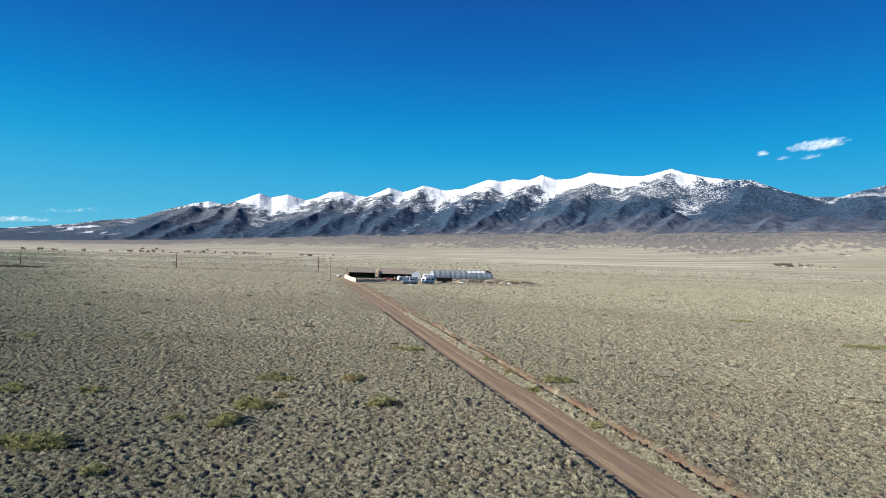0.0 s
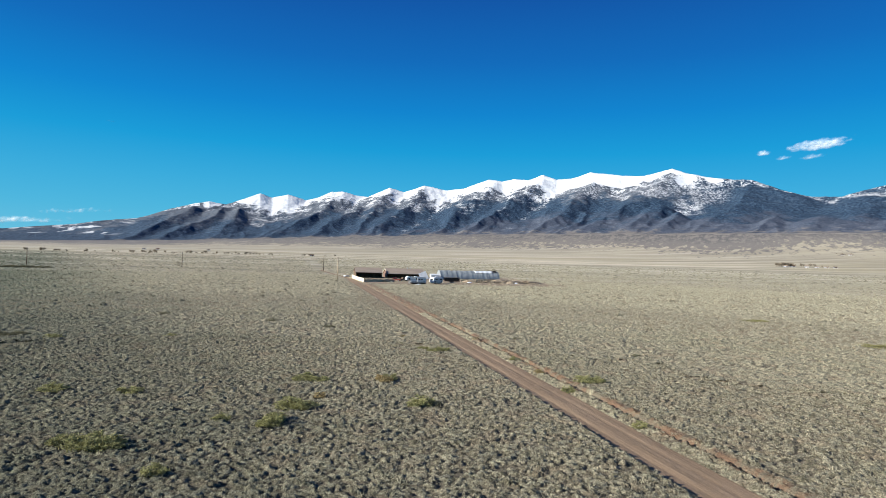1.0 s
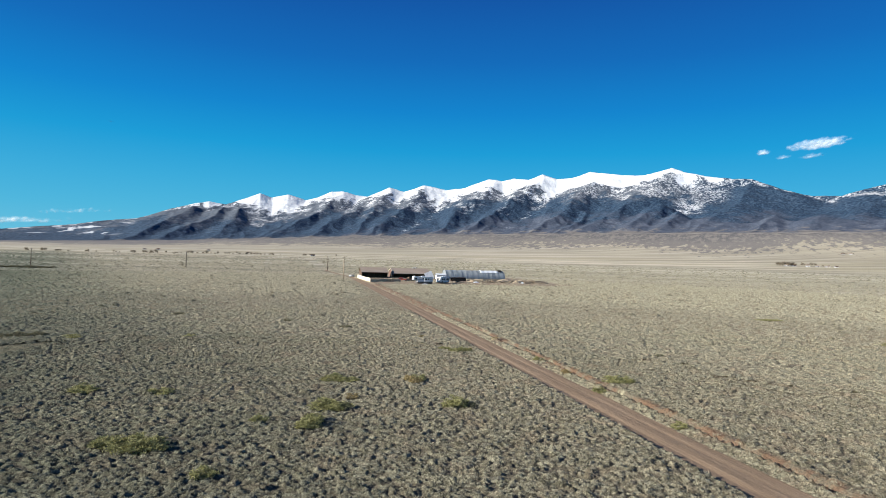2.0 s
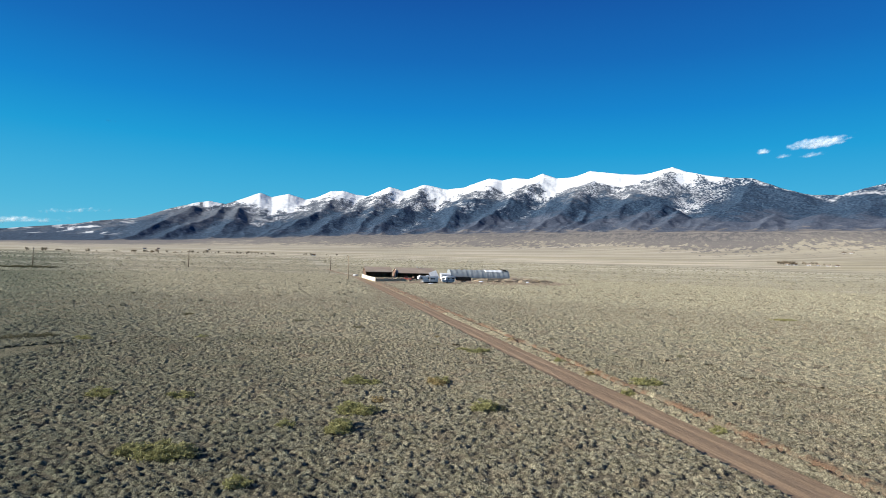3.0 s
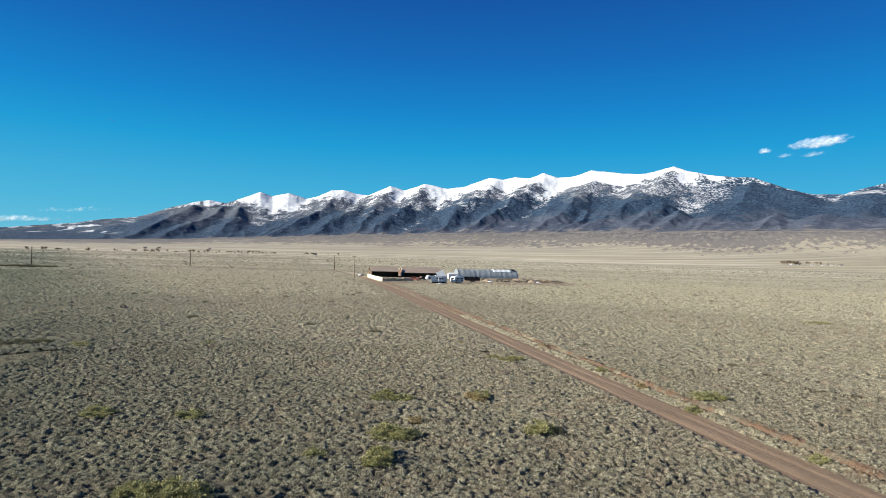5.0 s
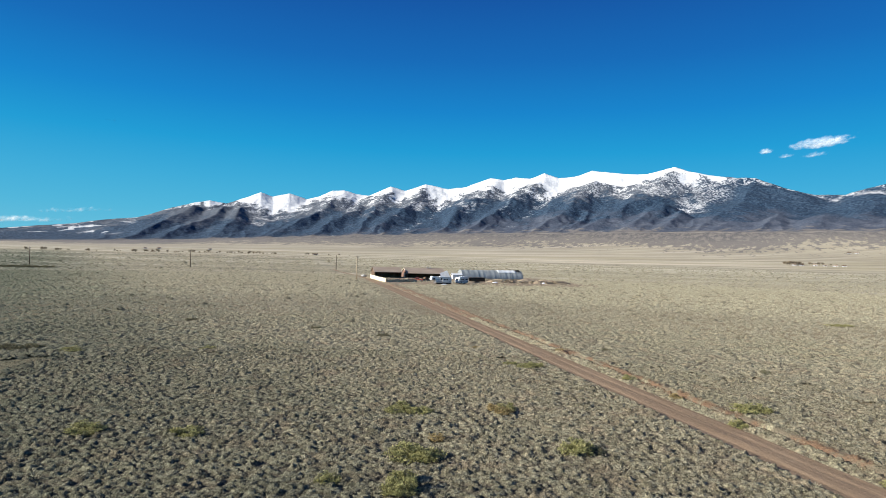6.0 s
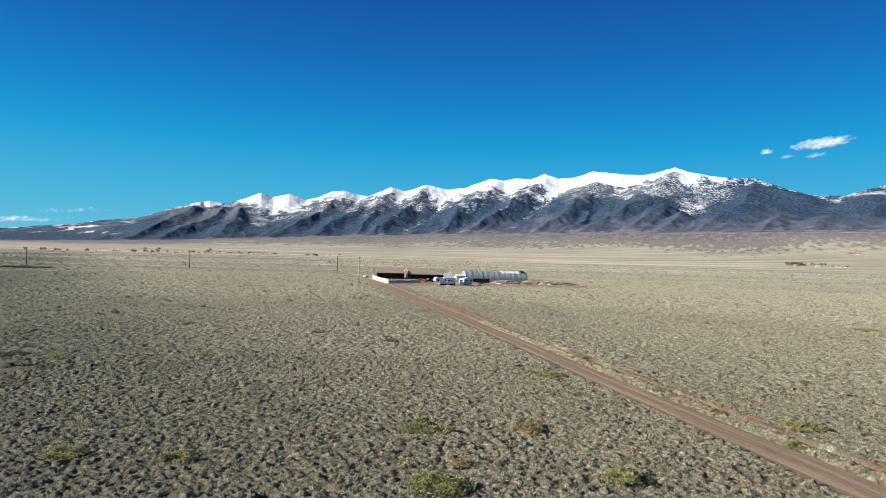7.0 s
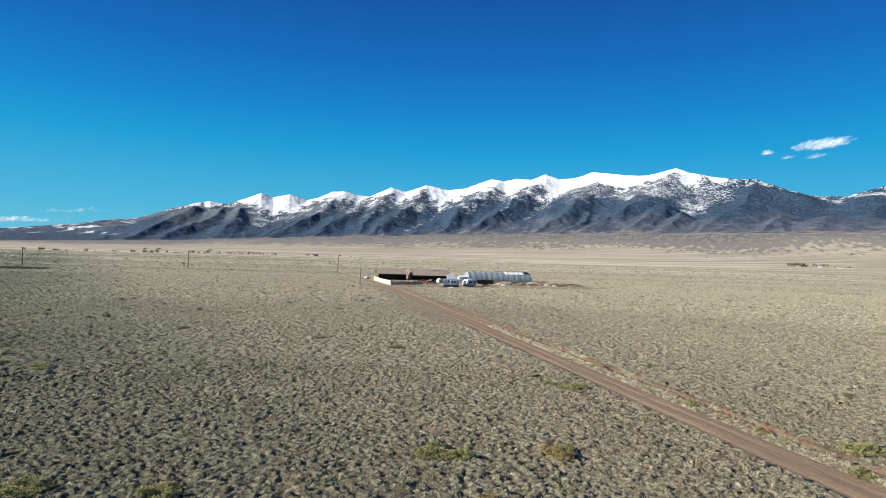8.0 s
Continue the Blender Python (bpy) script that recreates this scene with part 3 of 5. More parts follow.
def range_heights(b, t):
    """Height in degrees over bearing b and way t up the front (0 foot, 1 crest); and how deep a draw it lies in."""
    crest, foot = np.interp(b, crest_b, crest_e), foot_height(b)
    crest = crest + 0.05 * rough_field(b / 0.9, b * 0 + 3.0, 3, 61) * np.clip((crest - foot) / 3, 0, 1)      # broken skyline
    even = sum(np.interp(b + d, crest_b, crest_e) for d in (-4, -2, 0, 2, 4)) / 5
    bent = b + 0.8 * field(b / 4.0, t * 2.2, 21) + 0.3 * field(b / 1.2, t * 5.0, 22) + 0.06 * field(b / 0.5, t * 12.0, 23)
    face = foot + (even - foot) * (0.34 * t + 0.5 * t ** 2.2 + 0.16 * t ** 5) + (crest - even) * t ** 5
    total, sharp, best = np.exp(0 * b), 8.0, np.full_like(b, -9.0)
    for pb, pe, way, slant, flank in RIDGES:
        u = np.clip(t / way, 0, 1)
        off = bent - (pb - slant * (way - t))
        top = foot + (pe - foot) * (0.2 * u + 0.8 * u ** 1.3) - 6.0 * np.clip(t - way, 0, 1)
        gain = top - flank * np.sqrt(off * off + 0.012) - face
        best = np.maximum(best, gain)
        total = total + np.exp(np.clip(gain * sharp, -30, 30))
    h = face + np.log(total) / sharp - 0.08
    x, y = (foot_radius(b) + 1250 * t) * np.sin(np.radians(b)), (foot_radius(b) + 1250 * t) * np.cos(np.radians(b))
    high = np.clip((even - foot) / 5.0, 0.15, 1.0) * np.clip(t * 3.5, 0, 1)
    gully = rough_field(x / 230, y / 230, 4, 25, True, 0.5)
    h = h + high * (0.26 * (gully - 0.25)) * (1 - 0.3 * t ** 6)
    h = h + 0.03 * np.clip(t * 8, 0, 1) * rough_field(x / 60, y / 60, 3, 31)
    keep = np.clip(0.34 + 0.7 * t, 0, 1)
    ceiling = foot + (crest - foot) * keep
    h = ceiling - np.log1p(np.exp(np.clip((ceiling - h) * 14, -40, 40))) / 14
    h = h * (1 - smooth(t, 0.97, 1.0)) + (crest + 0.06 * high * (gully - 0.4)) * smooth(t, 0.97, 1.0)
    hollow = np.clip(-best * 1.6, -0.5, 0.8) - 0.9 * (gully - 0.2)
    return np.maximum(h, foot), hollow


bs = np.concatenate([np.arange(-62, -29, 0.4), np.arange(-29, 55, 0.085), np.arange(55, 66.01, 0.4)])
ts = np.concatenate([np.linspace(-0.06, 1, 136), np.linspace(1.03, 1.5, 9)])
B, T = np.meshgrid(bs, ts)
crest_radius = 4560 - 8.5 * (B + 24)
R = foot_radius(B) + (crest_radius - foot_radius(B)) * np.clip(T, -0.1, 1) + np.clip(T - 1, 0, 1) * 620
BIG_E, HOLLOW = range_heights(B, np.clip(T, 0, 1))
Z = 14.4 + R * np.tan(np.radians(BIG_E)) - np.clip(T - 1, 0, 1) * 620 * (0.35 + 0.2 * field(B, T * 3, 41)) - np.clip(-T, 0, 1) * 600
Z = np.where(T >= 0, Z, Z - 4)
RAD = np.radians(B)
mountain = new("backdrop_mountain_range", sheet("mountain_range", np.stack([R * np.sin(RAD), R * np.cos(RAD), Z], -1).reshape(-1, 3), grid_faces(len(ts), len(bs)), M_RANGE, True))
hollows = mountain.data.attributes.new("hollow", "FLOAT", "POINT")      # draws between the spurs, where snow and woods lie
hollows.data.foreach_set("value", HOLLOW.ravel().astype(np.float32))
mountain.data.attributes.new("way", "FLOAT", "POINT").data.foreach_set("value", T.ravel().astype(np.float32))
tagged(mountain, "snow-capped mountain range with dark wooded spurs beyond the plain", "mountain range", kind="structure")


# ---- dry tufts over the plain ----
rng = np.random.default_rng(7)


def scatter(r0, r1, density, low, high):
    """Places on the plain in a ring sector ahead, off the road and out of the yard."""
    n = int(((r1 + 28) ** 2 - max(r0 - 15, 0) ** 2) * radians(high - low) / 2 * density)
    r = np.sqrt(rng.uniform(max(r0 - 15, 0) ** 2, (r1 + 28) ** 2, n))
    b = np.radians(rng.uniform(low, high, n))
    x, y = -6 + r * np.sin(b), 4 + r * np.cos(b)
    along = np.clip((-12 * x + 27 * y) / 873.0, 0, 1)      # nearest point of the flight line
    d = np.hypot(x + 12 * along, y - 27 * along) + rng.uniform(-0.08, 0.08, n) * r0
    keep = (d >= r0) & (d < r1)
    keep &= np.abs(x - road_middle(y)) > road_half(y) + 0.02 + 0.14 * (field(y / 1.3, y * 0, 51) + 1)
    bank = (x > 26.5 + 0.3 * field(y / 5, y * 0, 52)) & (x < 27.6 + 0.5 * field(y / 3, y * 0, 53) + 2.2 * smooth(y, 120, 200)) & (y < 262)
    keep &= ~(bank & (rng.uniform(0, 1, n) > 0.75 - 0.5 * smooth(y, 100, 170)))
    wob = 5 * field(x / 12, y / 12, 54)
    keep &= ~((x + wob > 27) & (x < 122 + wob) & (y + wob > 249) & (y < 332) & (rng.uniform(0, 1, n) > 0.1))
    beside = road_middle(y) - x
    keep &= ~((beside > 0) & (beside < road_half(y) + 2.2) & (y > 90) & (rng.uniform(0, 1, n) > 0.75))
    keep &= (0.247 * x + 0.969 * y > 27) | (rng.uniform(0, 1, n) < 0.1)
    keep &= rng.uniform(-0.6, 1.0, n) < 0.6 + 0.5 * rough_field(x / 8, y / 8, 3, 55)
    return x[keep], y[keep]


def clumps(centres, reach, blades, low, high, wide, loose=0.6, short=0.35, full=0.75):
    """Bushy clumps: short pointed blades that fill a low dome."""
    n = len(centres)
    a0, d0 = rng.uniform(0, 2 * np.pi, (n, blades)), np.sqrt(rng.uniform(0, 1, (n, blades)))
    out = np.stack([d0 * np.cos(a0), d0 * np.sin(a0), np.sqrt(1 - 0.9 * d0 * d0) * rng.uniform(0, 0.8, (n, blades))], -1) * loose
    az = a0 + rng.normal(0, 0.9, (n, blades))
    el = np.radians(rng.uniform(low, high, (n, blades)))
    d = np.stack([np.cos(el) * np.cos(az), np.cos(el) * np.sin(az), np.sin(el)], -1)
    u = np.stack([-np.sin(az), np.cos(az), np.zeros_like(az)], -1)
    tilt = rng.uniform(0, np.pi, (n, blades))[..., None]
    side = (u * np.cos(tilt) + np.cross(d, u) * np.sin(tilt)) * (wide * rng.uniform(0.6, 1.4, (n, blades)))[..., None]
    long = rng.uniform(short, full, (n, blades))[..., None]
    size = reach[:, None, None]
    root = centres[:, None, :] + out * size
    v = np.stack([root - side * size, root + side * size, root + d * long * size], 2)
    return v.reshape(-1, 3), np.arange(n * blades * 3).reshape(-1, 3)


def matted(x, y, cell=0.26):
    """Tufts that grow into one another, about one to a cell: height, cover (0 soil, 1 growth) and the tone of each."""
    high, tone, grown = np.zeros_like(x), np.zeros_like(x), cell / 0.27
    wx, wy = x + 0.11 * field(x / 0.35, y / 0.35, 91), y + 0.11 * field(x / 0.35, y / 0.35, 92)
    wx, wy = (0.969 * wx - 0.247 * wy) / 1.8, 0.247 * wx + 0.969 * wy      # pads grow out crosswise to the wind
    thick = 0.62 + 0.5 * rough_field(x / 7, y / 7, 3, 55)
    ix, iy = np.floor(wx / cell), np.floor(wy / cell)
    for dx in (-1, 0, 1):
        for dy in (-1, 0, 1):
            cx, cy = ix + dx, iy + dy
            px, py = (cx + 0.1 + 0.8 * hashed(cx, cy, 1)) * cell, (cy + 0.1 + 0.8 * hashed(cx, cy, 2)) * cell
            size = (0.09 + 0.12 * hashed(cx, cy, 3) + 0.08 * (hashed(cx, cy, 6) > 0.96)) * grown
            lives = hashed(cx, cy, 4) < thick + 0.2
            d = np.hypot(wx - px, wy - py) / size
            h = np.where(lives & (d < 1), np.sqrt(np.clip(1 - d ** 4, 0, 1)) * (0.055 + 0.48 * size + 0.12 * hashed(cx, cy, 5) ** 2) * grown ** 0.5, 0)
            tone = np.where(h > high, hashed(cx, cy, 8), tone)
            high = np.maximum(high, h)
    return high * (1 + 0.8 * (hashed(x * 91.7, y * 83.1, 7) - 0.5)), np.clip(high * 9 / grown, 0, 1), tone


def cleared(x, y):
    """1 where growth may stand: off the road and its edges, sparse on the bank."""
    off = smooth(np.abs(x - road_middle(y)), road_half(y) + 0.0, road_half(y) + 0.3 + 0.2 * field(y / 1.3, y * 0, 51))
    bank = smooth(x + 0.3 * field(x, y / 1.7, 84), 26.3, 26.6) * (1 - smooth(x + 0.8 * field(x, y / 2.5, 83), 27.3, 27.9))
    return off * (1 - 0.8 * bank)


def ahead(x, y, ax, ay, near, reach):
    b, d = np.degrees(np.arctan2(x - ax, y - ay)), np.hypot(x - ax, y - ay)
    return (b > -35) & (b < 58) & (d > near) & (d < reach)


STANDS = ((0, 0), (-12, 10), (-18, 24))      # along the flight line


def mat(step, cell, near, reach, us, vs):
    """The matted cover of the plain, as one uneven sheet that leaves the road free."""
    turned = radians(14.3)
    u, v = np.meshgrid(np.arange(*us, step), np.arange(*vs, step))
    x = u * math.cos(turned) + v * math.sin(turned) + rng.uniform(-0.3, 0.3, u.shape) * step
    y = -u * math.sin(turned) + v * math.cos(turned) + rng.uniform(-0.3, 0.3, u.shape) * step
    ragged = 6 * rough_field(x / 9, y / 9, 3, 95)
    inside = np.abs(x - road_middle(y)) > road_half(y) - 0.3
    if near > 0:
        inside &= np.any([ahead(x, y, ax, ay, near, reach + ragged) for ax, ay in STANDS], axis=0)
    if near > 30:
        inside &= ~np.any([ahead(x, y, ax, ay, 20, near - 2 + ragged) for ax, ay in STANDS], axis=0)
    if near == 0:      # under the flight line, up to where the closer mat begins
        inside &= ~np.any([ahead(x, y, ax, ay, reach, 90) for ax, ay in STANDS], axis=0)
    corner = grid_faces(*u.shape)
    corner = corner[inside.ravel()[corner].all(1)]
    used, corner = np.unique(corner, return_inverse=True)
    x, y = x.ravel()[used], y.ravel()[used]
    high, cover, tone = matted(x, y, cell)
    if near > 30:      # paler tones and lower growth further out
        high, tone = 0.85 * high, 0.4 + 0.6 * tone
    free = cleared(x, y)
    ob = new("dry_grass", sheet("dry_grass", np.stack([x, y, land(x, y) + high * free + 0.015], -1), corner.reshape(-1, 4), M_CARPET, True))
    for key, value in (("cover", cover * free), ("tone", tone)):
        ob.data.attributes.new(key, "FLOAT", "POINT").data.foreach_set("value", value.astype(np.float32))
    tagged(ob, "close mat of straw-grey sage and grass tufts on the plain", "grass", kind="stuff")


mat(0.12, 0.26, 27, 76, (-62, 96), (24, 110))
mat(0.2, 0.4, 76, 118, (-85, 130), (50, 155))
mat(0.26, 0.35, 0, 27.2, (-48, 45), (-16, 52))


def bunches(r0, r1, density, low, high, size, sides, blades, wide, material, label, thin=0.0, onto=False):
    """Bunches of dry growth: short, broad blades, over a rounded heart where they have sides."""
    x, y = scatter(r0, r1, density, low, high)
    if thin:
        keep = rng.uniform(0, 1, len(x)) < (r0 / np.hypot(x + 6, y - 13)) ** thin
        x, y = x[keep], y[keep]
    z = land(x, y) - 0.03
    if onto:      # on the tops of the matted tufts
        up, some, _ = matted(x, y)
        up = up * cleared(x, y)
        keep = (up > 0.08) | (rng.uniform(0, 1, len(x)) < 0.12)
        x, y, z = x[keep], y[keep], (z + 0.75 * up)[keep]
    n, k = len(x), sides
    big = np.clip(rng.lognormal(0, 0.36, n), 0.45, 2.2) * (1 + 0.35 * rough_field(x / 5, y / 5, 2, 57)) * size
    big = big * np.where(y > 80, 0.5 + 0.5 * smooth(np.abs(x - road_middle(y)), 3.0, 10.0), 1.0)      # cropped short along the road
    v, f = np.zeros((0, 3)), np.zeros((0, 3), int)
    if blades:
        v, f = clumps(np.stack([x, y, z], -1), big, blades, 12, 75, wide, 0.9, 0.4, 0.85)
    if k:
        turn = rng.uniform(0, 6.283, n)[:, None] + np.arange(k) * 6.283 / k
        out = rng.uniform(0.6, 1.6, (n, k)) * big[:, None]
        ring = np.stack([x[:, None] + 1.7 * out * np.cos(turn), y[:, None] + out * np.sin(turn), z[:, None] + 0 * out], -1)
        tip = np.stack([x + 0.35 * big * rng.uniform(-1, 1, n), y + 0.35 * big * rng.uniform(-1, 1, n), z + big * rng.uniform(0.4, 1.15, n)], -1)[:, None, :]
        fan = np.array([(i, (i + 1) % k, k) for i in range(k)])
        f = np.concatenate([f, len(v) + (fan[None] + (np.arange(n) * (k + 1))[:, None, None]).reshape(-1, 3)])
        v = np.concatenate([v, np.concatenate([ring, tip], 1).reshape(-1, 3)])
    tagged(new("dry_grass", sheet("dry_grass", v, f, material, bool(k))), label, "grass", kind="stuff")


PALE, GREY, DARK = "pale dry bunchgrass in close tufts on the plain", "straw-grey sage and bunchgrass tufts on the plain", "dark twiggy sage bushes and stand-in shadow streaks scattered over the dry plain"
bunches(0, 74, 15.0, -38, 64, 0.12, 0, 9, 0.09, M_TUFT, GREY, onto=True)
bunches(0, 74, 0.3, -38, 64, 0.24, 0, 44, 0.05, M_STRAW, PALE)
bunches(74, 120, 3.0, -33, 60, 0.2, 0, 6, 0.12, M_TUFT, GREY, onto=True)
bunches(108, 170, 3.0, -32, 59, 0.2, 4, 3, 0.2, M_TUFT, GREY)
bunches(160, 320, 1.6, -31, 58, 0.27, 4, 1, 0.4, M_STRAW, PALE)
# dark bushes that double as shadow streaks on the middle plain
bunches(60, 460, 0.08, -31, 58, 0.34, 5, 10, 0.2, M_SAGE_STREAKS, DARK, 0.3)
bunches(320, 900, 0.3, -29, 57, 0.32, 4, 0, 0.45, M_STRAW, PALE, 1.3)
bunches(460, 1100, 0.02, -29, 57, 0.5, 5, 0, 0.4, M_SAGE_STREAKS, DARK, 0.5)


# ---- stones turned up along the road ----
sn = 1500
sy = rng.uniform(15, 250, sn)
west = rng.uniform(0, 1, sn) < 0.65
sx = road_middle(sy) + np.where(west, -1, 1) * (road_half(sy) + rng.gamma(1.5, 0.22, sn))
srad = np.clip(rng.lognormal(-3.0, 0.45, sn), 0.02, 0.14)
around = rng.uniform(0, 6.283, sn)[:, None] + np.arange(5) * 1.2566
low = np.stack([sx[:, None] + srad[:, None] * np.cos(around) * rng.uniform(0.7, 1.3, (sn, 5)), sy[:, None] + srad[:, None] * np.sin(around), np.repeat(land(sx, sy)[:, None] - 0.01, 5, 1)], -1)
high = low * [0.6, 0.6, 1] + np.stack([0.4 * sx, 0.4 * sy, srad], -1)[:, None, :]
flat5 = [(i, (i + 1) % 5, 5 + (i + 1) % 5) for i in range(5)] + [(i, 5 + (i + 1) % 5, 5 + i) for i in range(5)] + [(5, 6, 7), (5, 7, 8), (5, 8, 9)]
stones = new("stones", sheet("stones", np.concatenate([low, high], 1).reshape(-1, 3), (np.array(flat5)[None] + (np.arange(sn) * 10)[:, None, None]).reshape(-1, 3), M_STONE))
tagged(stones, "pale loose stones turned up along the road edges", "stones", kind="stuff")


# ---- shrubs ----
def shrub_mesh(name, material, seed, sprigs):
    """A rounded bush: sprigs of leafage over stems that part at the ground."""
    r = np.random.default_rng(seed)
    a, d = r.uniform(0, 6.283, sprigs), np.sqrt(r.uniform(0, 1, sprigs)) * 0.8
    top = np.sqrt(np.clip(1 - d * d, 0.1, 1)) * r.uniform(0.25, 0.8, sprigs) * (0.75 + 0.4 * np.cos(a * 3 + seed))
    c = np.stack([d * np.cos(a), d * np.sin(a), top], -1)
    v, f = clumps(c, r.uniform(0.14, 0.3, sprigs), 22, 0, 85, 0.115)
    sv, sf = clumps(np.stack([0.35 * d * np.cos(a), 0.35 * d * np.sin(a), np.zeros(sprigs)], -1), top + 0.3, 3, 45, 85, 0.03, 0.1)
    return sheet(name, np.concatenate([v, sv]), np.concatenate([f, len(v) + sf]), material)


def shrubs(name, material, label, group, places, seed):
    meshes = [shrub_mesh(name, material, seed + i, 95) for i in range(3)]
    for i, (x, y, wide, tall) in enumerate(places):
        ob = new(name, meshes[i % 3])
        ob.matrix_world = Matrix.Translation((x, y, land_at(x, y) - 0.03)) @ Matrix.Rotation(i * 2.4, 4, "Z") @ Matrix.Diagonal((wide * 1.35, wide * 1.3, tall * 1.1, 1))
        tagged(ob, label, "shrub", group)


shrubs("green_shrub", M_GREEN, "low olive-green rabbitbrush clump among dry grass", "green shrubs on the plain", [
    (16.3, 82.2, 1.0, 0.65), (17.6, 82.8, 1.1, 0.7), (8.0, 53.3, 1.15, 0.95), (-2.3, 65.4, 1.3, 0.8), (-0.9, 64.6, 1.0, 0.7),
    (-3.9, 54.6, 1.35, 0.95), (-2.6, 54.2, 1.1, 0.8), (-5.4, 49.0, 1.0, 1.0), (-5.0, 50.4, 0.8, 0.8), (-18.9, 62.0, 1.05, 0.7),
    (-17.6, 45.9, 1.4, 0.95), (-16.2, 45.5, 1.2, 0.85), (-19.3, 46.9, 1.1, 0.8), (-26.2, 63.8, 1.2, 0.8), (29.0, 60.6, 1.2, 0.85),
    (30.3, 60.4, 1.0, 0.75), (25.4, 57.4, 0.8, 0.7), (-38.9, 98.6, 1.2, 0.7), (-22.8, 98.8, 0.9, 0.6), (-11.9, 39.9, 0.8, 0.7),
    (-9.4, 51.3, 0.75, 0.6), (6.8, 64.0, 0.8, 0.8), (15.0, 84.3, 0.8, 0.6),
    (25.6, 44.5, 0.7, 0.6), (26.0, 75.0, 0.7, 0.6)], 300)
shrubs("yellow_shrub", M_YELLOW, "bright yellow-green patch of low growth on the plain", "yellow-green patches", [
    (97.0, 80.5, 2.4, 0.4), (100.2, 79.6, 2.4, 0.42), (103.0, 79.0, 1.8, 0.4), (104.5, 117.5, 2.0, 0.4), (107.5, 117.8, 1.8, 0.4)], 360)
shrubs("rusty_shrub", M_RUSTY, "small rust-yellow dry shrub on the plain", "rusty shrubs", [
    (6.1, 63.0, 0.7, 0.75), (5.9, 64.4, 0.7, 0.7), (-1.2, 57.6, 0.6, 0.6), (25.9, 66.5, 0.6, 0.55), (26.1, 93.0, 0.6, 0.6), (14.0, 96.0, 0.7, 0.5)], 320)
shrubs("dark_shrub", M_DARKSHRUB, "dark leafless shrub casting a shadow on the prairie", "dark shrubs", [
    (-46.9, 100.8, 1.7, 0.75), (-44.8, 101.6, 1.4, 0.65), (-49.2, 100.2, 1.5, 0.6), (9.4, 53.0, 0.6, 0.5), (2.5, 108.5, 1.0, 0.6),
    (-8.0, 118.0, 1.0, 0.6), (33.0, 92.0, 0.8, 0.5), (45.0, 75.0, 0.8, 0.5), (-30.0, 130.0, 1.2, 0.6), (-153.0, 362.0, 4.0, 1.4),
    (-147.0, 360.0, 4.5, 1.3), (-140.0, 361.0, 3.5, 1.2), (-160.0, 363.0, 4.0, 1.2)], 340)


# ---- power poles ----
def power_pole(x, y, tall, turn, wood):
    ob = thing("power_pole", x, y, turn, label=("pale weathered" if wood is M_POLE else "dark, shade-toned") + " wooden power pole with a crossarm", category="power pole", group="power poles")
    part("shaft", bar((0, 0, -0.1), (0, 0, tall), 0.27, 0.19, 12), wood, ob, shade=True)
    arm = part("crossarm", box((-1.2, -0.19, tall - 0.75), (1.2, -0.09, tall - 0.61), 0.015), wood, ob)
    for s in (-1.05, -0.4, 0.4, 1.05):
        bm = bmesh.new()
        rod(bm, (s, -0.14, tall - 0.61), (s, -0.14, tall - 0.49), 0.03)
        rod(bm, (s, -0.14, tall - 0.53), (s, -0.14, tall - 0.41), 0.07, 0.045)
        part("insulator", bm, M_CERAMIC, arm)
    for s in (-0.7, 0.7):
        part("brace", bar((s, -0.11, tall - 0.72), (0, -0.16, tall - 1.4), 0.02, sides=6), M_STEEL, ob)
    return ob


# dark copy of the pole wood, with the shaded side put into its colour
M_SHADED_POLE = worn("shaded_pole", (0.07, 0.05, 0.038), (0.13, 0.1, 0.075), 1.5, stretch=(3, 3, 0.3))
power_pole(15.8, 286.6, 11.2, 8, M_POLE)
power_pole(14.6, 416, 10.3, 90, M_SHADED_POLE)
power_pole(-78.4, 413, 10.3, 90, M_SHADED_POLE)
power_pole(-165.6, 405, 10.6, 90, M_SHADED_POLE)
power_pole(-258.0, 398, 10.3, 90, M_SHADED_POLE)


